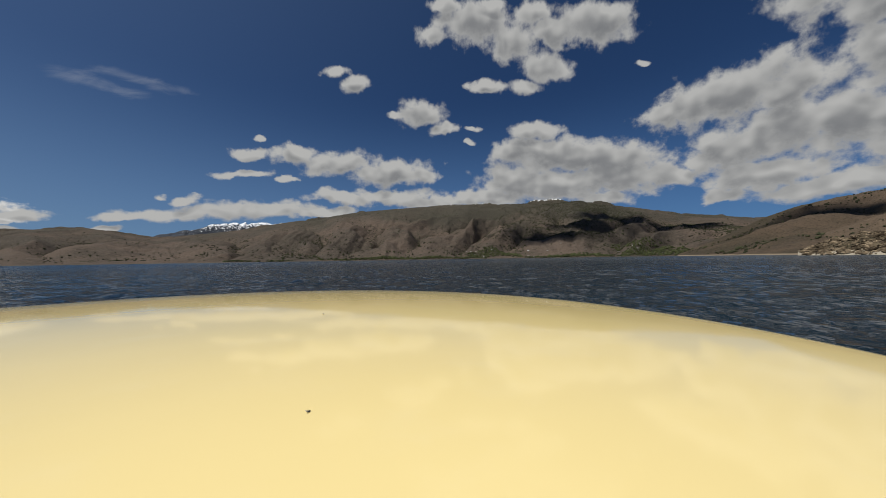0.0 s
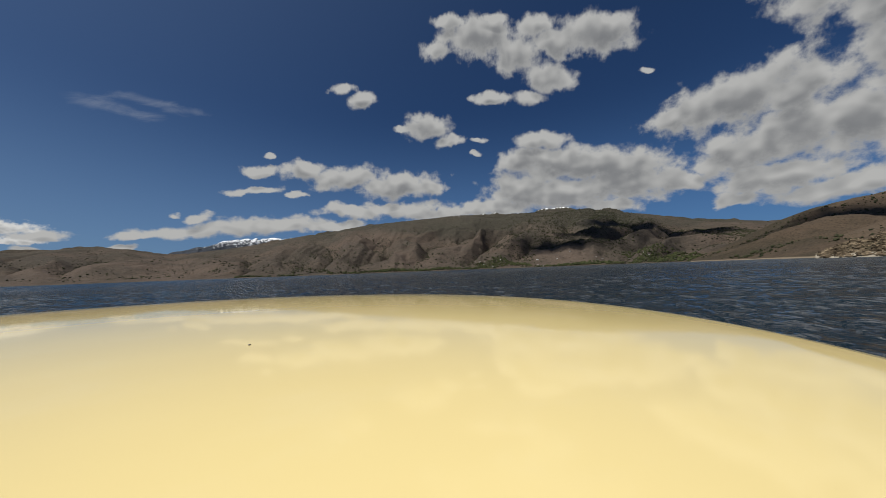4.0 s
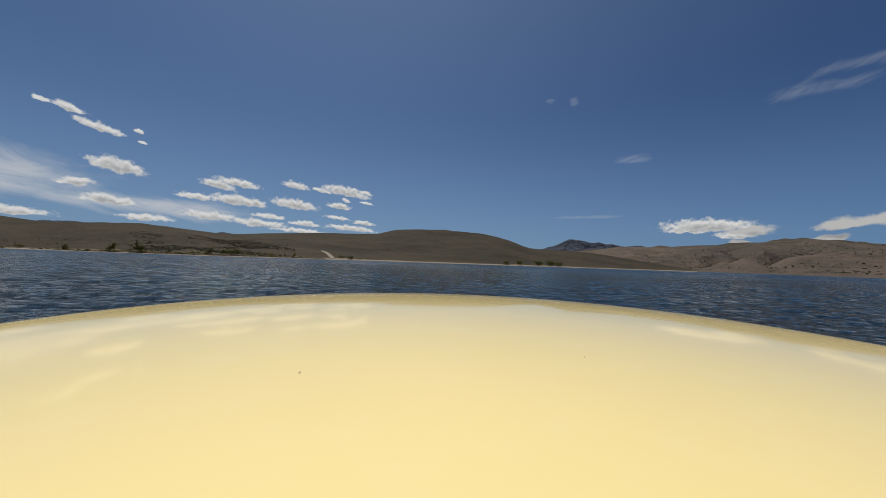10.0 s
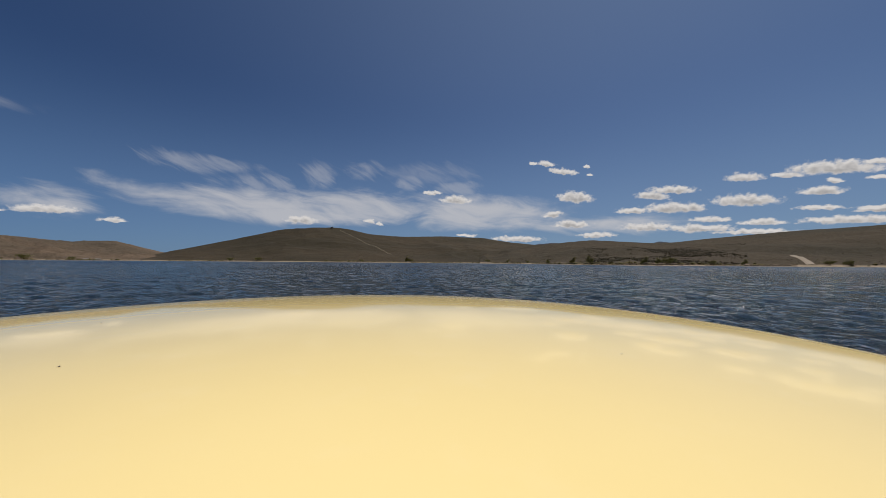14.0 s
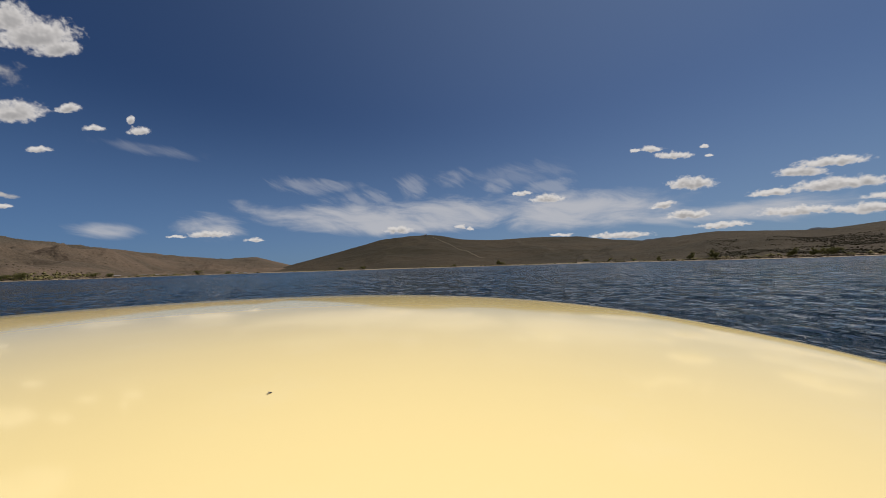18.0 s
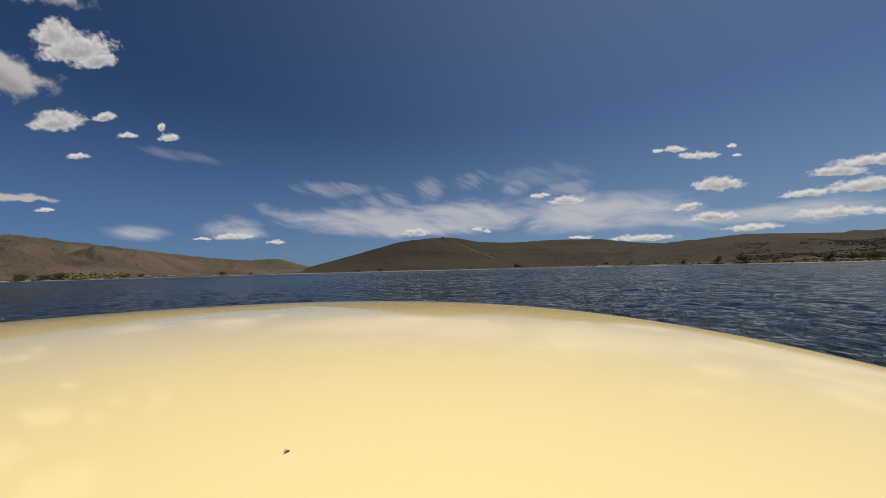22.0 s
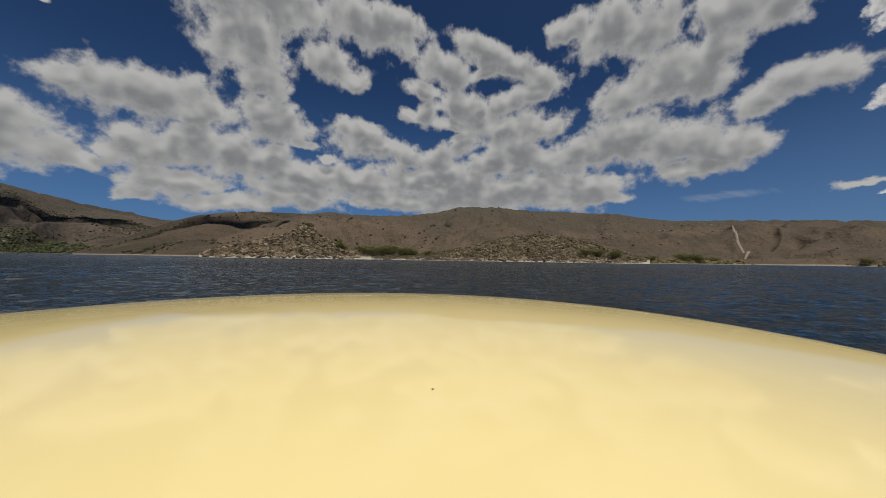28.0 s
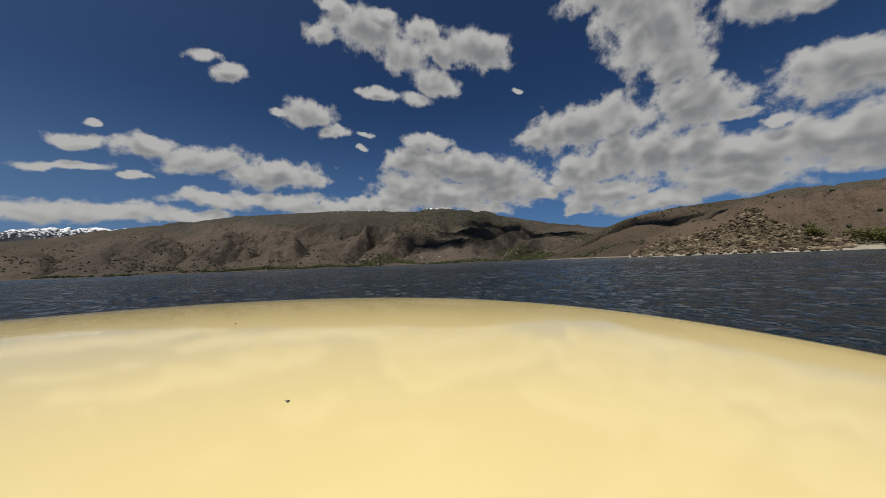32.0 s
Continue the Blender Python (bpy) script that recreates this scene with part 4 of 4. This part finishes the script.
def track(name, hill, marks, width, label, lift=0.5):
    """A bare dirt track draped over a slope; marks: (bearing, share of the way up)."""
    pts = []
    for (a0, s0), (a1, s1) in zip(marks, marks[1:]):
        for k in range(14):
            u = k / 14
            pts.append(hill.at(a0 + (a1 - a0) * u, s0 + (s1 - s0) * u))
    pts.append(hill.at(*marks[-1]))
    verts, faces = [], []
    for k, p in enumerate(pts):
        q, r = pts[max(k - 1, 0)], pts[min(k + 1, len(pts) - 1)]
        along = (r - q)
        side = Vector((-along.y, along.x, 0)).normalized() * width / 2
        for sgn in (-1, 1):
            verts.append(p + side * sgn + Vector((0, 0, lift)))
        for sgn in (-1, 1):
            verts.append(p + side * sgn * 1.2 - Vector((0, 0, lift)))
    for k in range(len(pts) - 1):
        a, b = 4 * k, 4 * k + 4
        faces += [(a, b, b + 1, a + 1), (a + 2, b + 2, b, a), (a + 1, b + 1, b + 3, a + 3)]
    return tagged(mesh_object(name, verts, faces, DIRT), label, "track", kind="structure")


def settle():
    # scrub, juniper and stones
    strew("junipers", main_range, (-50, 60), (0.06, 0.85), 1700, (2.0, 5.0), JUNIPER, 41, "dark junipers dotted over the brown range", "juniper", (1.0, 0.9), 0.30, scale=260.0)
    # pinyon woods, packed thickly so that their dark also passes for cloud shadow
    strew("pinyon_woods", main_range, (-50, -4), (0.22, 1.0), 13000, (1.6, 3.8), JUNIPER, 54, "dark pinyon woods over the higher slopes, thickened to pass for cloud shadow", "woods", (1.0, 0.9), 0.25, scale=520.0, fade=16.0)
    # gully scrub, whose dark also stands in for shade between the spurs
    strew("thickets", main_range, (-50, 72), (0.05, 0.95), 12000, (1.5, 4.2), JUNIPER, 56, "dark scrub thickets filling the gullies of the range and passing for their shade", "scrub", (1.1, 0.6), gully=-0.09)
    strew("shore_trees", main_range, (-36, 33), (0.008, 0.03), 1300, (2.0, 4.5), LEAF_DARK, 42, "green belt of trees along the far shore", "trees", (1.0, 1.0), 0.2, scale=220.0)
    strew("village_trees", main_range, (-38, -4), (0.03, 0.20), 1500, (2.0, 5.0), LEAF_DARK, 43, "scattered green trees among the village houses", "trees", (1.0, 0.95), 0.15, scale=200.0)
    strew("sagebrush", brown_hill, (60, 150), (0.02, 0.9), 5200, (0.2, 0.55), SAGE, 44, "low grey-brown sagebrush on the dark hills", "sagebrush", (1.1, 0.6), 0.3, scale=70.0)
    strew("sagebrush", tower_hill, (130, 198), (0.02, 0.5), 2600, (0.2, 0.6), SAGE, 45, "low sagebrush on the hill below the hut", "sagebrush", (1.1, 0.6), 0.3, scale=70.0)
    strew("sagebrush", north_hill, (200, 312), (0.02, 0.75), 5200, (0.3, 0.9), SAGE, 46, "low sagebrush over the bare brown slopes", "sagebrush", (1.1, 0.6), 0.35, scale=80.0)
    strew("junipers", promontory, (296, 324.5), (0.04, 1.0), 900, (1.2, 3.2), JUNIPER, 55, "dark junipers scattered over the scrubby hill", "juniper", (1.0, 0.9), 0.25, scale=120.0)
    strew("junipers", north_hill, (262, 310), (0.25, 1.0), 420, (0.9, 2.4), JUNIPER, 47, "dark junipers dotted over the rocky slope", "juniper", (1.0, 0.9), 0.3, scale=120.0)
    strew("boulders", outcrop, (292, 313.4), (0.0, 1.1), 8000, (0.15, 1.0), STONE, 48, "broken pale and rust-brown boulders of the outcrop", "rocks", (1.15, 0.75), 0.0, True, 0.7, 2.4)
    strew("boulders", mound, (247.5, 278), (0.0, 1.1), 8000, (0.2, 0.95), STONE, 49, "pale boulders covering the rubble mound", "rocks", (1.0, 0.75), 0.0, False, 0.8, 2.6)
    strew("scrub", mound, (247.5, 290), (0.1, 1.1), 3600, (0.4, 1.1), SAGE, 50, "dry scrub between the boulders", "scrub", (1.1, 0.75))
    strew("boulders", north_hill, (238, 262), (0.35, 0.9), 420, (0.5, 2.0), STONE, 51, "dark rock ledges on the brown hillside", "rocks", (1.2, 0.7), 0.12, True, 0.5, scale=90.0)
    strew("shore_stones", north_hill, (200, 250), (0.0, 0.03), 900, (0.3, 1.0), STONE, 52, "pale stones along the beach", "rocks", (1.0, 0.6), 0.0, True, 0.5)
    strew("shore_stones", brown_hill, (112, 150), (0.0, 0.04), 1100, (0.25, 0.8), STONE, 53, "stones and driftwood along the beach", "rocks", (1.2, 0.5), 0.0, True, 0.5)

    strew("shore_stones", mound, (248, 290), (0.0, 0.12), 1100, (0.25, 0.9), STONE, 57, "pale stones strewn along the water's edge", "rocks", (1.1, 0.7), 0.0, True, 0.5)

    strew("shore_shrubs", north_hill, (200, 250), (0.012, 0.07), 900, (0.5, 1.7), SHRUB, 58, "yellow-green willow shrubs along the north shore", "shrubs", (1.0, 0.9), 0.25, scale=30.0)
    strew("shore_shrubs", brown_hill, (104, 150), (0.012, 0.06), 420, (0.3, 1.1), SHRUB, 59, "dry olive shrubs along the south shore", "shrubs", (1.0, 0.8), 0.25, scale=24.0)
    strew("shore_shrubs", tower_hill, (142, 197), (0.012, 0.05), 420, (0.4, 1.3), SHRUB, 60, "sparse olive shrubs behind the long beach", "shrubs", (1.0, 0.8), 0.3, scale=40.0)
    strew("sagebrush", brown_hill, (116, 136), (0.04, 0.75), 4500, (0.3, 0.8), SAGE_DARK, 63, "dense grey-green sagebrush on the near slope", "sagebrush", (1.1, 0.7), 0.2, scale=40.0, fade=5.0)

    # tracks
    track("dirt_track", brown_hill, [(110.9, 0.03), (111.3, 0.10), (112.0, 0.22), (112.5, 0.34)], 4.0, "pale dirt track climbing from the beach")
    track("dirt_track", north_hill, [(236.5, 0.16), (236.8, 0.30), (236.4, 0.38), (237.6, 0.46), (238.0, 0.56)], 3.2, "pale dirt track zigzagging up the brown hill")
    track("dirt_track", tower_hill, [(166.5, 0.40), (169.5, 0.62), (172.0, 0.80), (175.0, 0.96)], 1.2, "faint dirt track climbing to the hut", 0.2)

    # trees on the near shore
    willow = make_tree("shore_tree", "open-crowned willow in young yellow-green leaf on the beach", 6.5, 5.5, LEAF_SPRING, 61, 1, 420, 0.26, 0.10)
    spots = [(brown_hill.dry(a, 0.5), s, a * 37 % 360) for a, s in ((141.0, 0.6), (137.4, 0.8), (134.8, 0.85), (127.6, 0.7), (125.9, 0.65), (116.7, 0.6), (147.5, 0.6))]
    spots += [(tower_hill.dry(164.2, 0.5), 1.2, 20), (outcrop.at(294.6, 0.5), 1.5, 10)]
    place_copies(willow, spots, 0, "willows on the shore")
    bush = make_tree("bush", "multi-stemmed green willow bush on the pale shore", 4.2, 5.5, LEAF_SPRING, 62, 5, 420, 0.32, 0.08)
    spots = [(mound.at(a, 0.75), s, a * 53 % 360) for a, s in ((280.8, 1.0), (283.2, 1.3), (284.3, 1.8), (285.1, 1.4), (286.9, 1.9), (287.7, 2.3), (288.6, 2.0), (290.2, 1.3), (291.4, 2.1))]
    spots += [(mound.at(a, 0.3), s, a * 53 % 360) for a, s in ((255.6, 1.3), (253.8, 1.2), (251.4, 1.5))]
    spots += [(north_hill.dry(a, 1.0), s, a * 53 % 360) for a, s in ((249.6, 1.4), (248.8, 1.0), (246.9, 1.3), (242.9, 1.8), (241.6, 1.7), (239.9, 1.2), (227.2, 1.5), (225.6, 1.2), (224.4, 1.5), (219.0, 1.2), (217.6, 1.0), (209.0, 1.5), (205.5, 1.2))]
    spots += [(brown_hill.dry(a, 0.6), s, a * 29 % 360) for a, s in ((144.2, 0.6), (124.6, 1.1), (109.6, 0.8), (108.2, 0.9), (82.5, 1.2), (80.4, 1.3), (77.4, 1.7), (75.6, 2.0), (74.3, 1.6), (119.8, 0.7))]
    spots += [(tower_hill.dry(a, 0.6), s, a * 41 % 360) for a, s in ((163.6, 1.2), (150.7, 1.1), (147.2, 1.0), (186.5, 1.3), (190.0, 1.1), (171.5, 0.8))]
    place_copies(bush, spots, 0, "willow bushes on the shore")

    # buildings
    rng = random.Random(5)
    for label, size, wall, roof, count in (
            ("small white house among the village trees", (13, 9, 3.2, 2.4), WHITE_WALL, ROOF, 13),
            ("tan house with a grey roof among trees", (15, 10, 3.4, 2.6), TAN_WALL, ROOF, 9),
            ("white-roofed house on the village slope", (14, 9, 3.0, 2.0), WHITE_WALL, ROOF_WHITE, 8)):
        first = make_house(label, *size, wall, roof)
        spots = []
        for k in range(count):
            p = main_range.at(rng.uniform(-33, -3) if k else -14.0, rng.uniform(0.035, 0.15))
            spots.append((p, rng.uniform(0.36, 0.6), face_lake(p, rng.uniform(-40, 40))))
        place_copies(first, spots, 0, "village houses")
    shed = make_house("long grey-roofed tan shed behind the beach", 24, 9, 3.0, 1.8, TAN_WALL, ROOF)
    place_copies(shed, [(north_hill.at(a, s), 0.32, face_lake(north_hill.at(a, s), t)) for a, s, t in ((214.6, 0.09, 6), (213.4, 0.08, -8), (211.8, 0.085, 4))], 0, "sheds behind the beach")
    cabin = make_house("small tan cabin on the flat shore", 10, 7, 2.8, 1.8, TAN_WALL, ROOF)
    place_copies(cabin, [(north_hill.at(a, s), 0.55, face_lake(north_hill.at(a, s), t)) for a, s, t in ((203.4, 0.06, 12), (204.4, 0.07, -20), (217.0, 0.05, 10))], 0, "cabins on the shore")
    hut = tagged(new("hilltop_hut"), "small dark equipment hut with a mast on the hilltop", "hut")
    hut.location = tower_hill.at(176.2, 0.985)
    part("wall", add_box(bmesh.new(), 6, 5, 4.4, (0, 0, 1.6)), STEEL, hut)
    bm = bmesh.new()
    add_prism(bm, 6, 5, 0.9, 3.95, 0.3)
    part("roof", bm, ROOF, hut)
    bm = bmesh.new()
    tube(bm, (4.5, 0, -0.6), (4.5, 0, 8.0), 0.16, 0.08, 6)
    part("mast", bm, STEEL, hut)


    # motor boat drawn up on the beach
    spot = mound.dry(289.2, 0.15)
    boat = tagged(new("motorboat"), "small white motorboat drawn up on the pale beach", "boat")
    boat.matrix_basis = pose(spot.x, spot.y, spot.z + 0.15, 0, 0, face_lake(spot, 75))
    bm = bmesh.new()
    rings = []
    for x, w, low in ((-2.6, 0.95, -0.25), (-1.0, 1.05, -0.3), (0.8, 0.95, -0.28), (2.0, 0.55, -0.15), (2.8, 0.06, 0.25)):
        rings.append([bm.verts.new(p) for p in ((x, -w, 0.65), (x, -w * 0.8, 0.1), (x, 0, low), (x, w * 0.8, 0.1), (x, w, 0.65))])
    for a, b in zip(rings, rings[1:]):
        for k in range(4):
            bm.faces.new((a[k], a[k + 1], b[k + 1], b[k]))
        bm.faces.new((a[4], a[0], b[0], b[4]))
    bm.faces.new(rings[0])
    part("hull", bm, ROOF_WHITE, boat)
    part("windshield", add_box(bmesh.new(), 0.08, 1.5, 0.5, (0.6, 0, 0.88)), GLASS, boat)
    part("outboard_motor", add_box(bmesh.new(), 0.45, 0.4, 1.0, (-2.85, 0, 0.55), 0, 0.08), DARK, boat)

    # insects resting on the deck
    fly = tagged(new("insect"), "tiny dark winged insect on the yellow deck", "insect", "insects on the deck")
    bm = bmesh.new()
    bmesh.ops.create_icosphere(bm, subdivisions=2, radius=0.5, matrix=Matrix.Diagonal((0.0058, 0.0022, 0.0021, 1)))
    part("body", bm, DARK, fly)
    for side in (-1, 1):
        bm = bmesh.new()
        bmesh.ops.create_icosphere(bm, subdivisions=1, radius=0.5, matrix=pose(-0.0018, side * 0.0022, 0.0009, 0, 0, side * -24) @ Matrix.Diagonal((0.0052, 0.0019, 0.0004, 1)))
        part("wing", bm, STEEL, fly)
    for k, (x, y, turn) in enumerate(INSECTS):
        z = DECK_Z - 0.0179 * (x * x + y * y) + 0.0012
        m = pose(x, y, z, 0, 0, turn)
        if k == 0:
            fly.matrix_basis = m
        else:
            copy_thing(fly, m)



def add_shadow_clouds():
    """Unseen cumulus added high over the lake, set sunwards to shadow the slopes."""
    mat, n, shader = material("cloud_white")
    spot = n.add("ShaderNodeTexCoord").outputs["Object"]
    n.put(n.mix(n.noise(spot, 0.01, 4.0), (0.78, 0.79, 0.80), (0.88, 0.88, 0.88)), shader.inputs["Base Color"])
    shader.inputs["Roughness"].default_value = 1.0
    clear, blend = n.add("ShaderNodeBsdfTransparent"), n.add("ShaderNodeMixShader")
    blend.inputs[0].default_value = 0.80
    n.put(shader.outputs[0], blend.inputs[1])
    n.put(clear.outputs[0], blend.inputs[2])
    n.put(blend.outputs[0], [k for k in mat.node_tree.nodes if k.type == "OUTPUT_MATERIAL"][0].inputs[0])
    base = 2600.0
    for k, (hill, az, share, long, wide, lumps) in enumerate((
            (main_range, -16.5, 0.26, 230.0, 170.0, 80), (main_range, -23.0, 0.48, 330.0, 150.0, 90), (main_range, -31.0, 0.66, 420.0, 230.0, 120),
            (promontory, 311.0, 0.78, 110.0, 110.0, 70), (north_hill, 301.0, 0.82, 80.0, 60.0, 50))):
        foot = hill.at(az, share)
        rng = np.random.RandomState(70 + k)
        side = radians(az)
        u, v = rng.normal(0, 0.42, lumps) * long, rng.normal(0, 0.42, lumps) * wide
        away = sun_way * ((base - foot.z) / sun_way.z)
        spots = np.stack([u * math.cos(side) - v * math.sin(side), u * math.sin(side) + v * math.cos(side), rng.rand(lumps) * 60], -1)
        cloud = clumps("cloud", mat, spots, rng.uniform(0.18, 0.42, lumps) * (wide + 20), (1.0, 0.5), 80 + k, 0.3)
        cloud.location = foot + away
        tagged(cloud, "unseen white cumulus cloud added high over the lake to shade the slopes", "cloud", "clouds over the lake", "structure")


settle()
add_shadow_clouds()
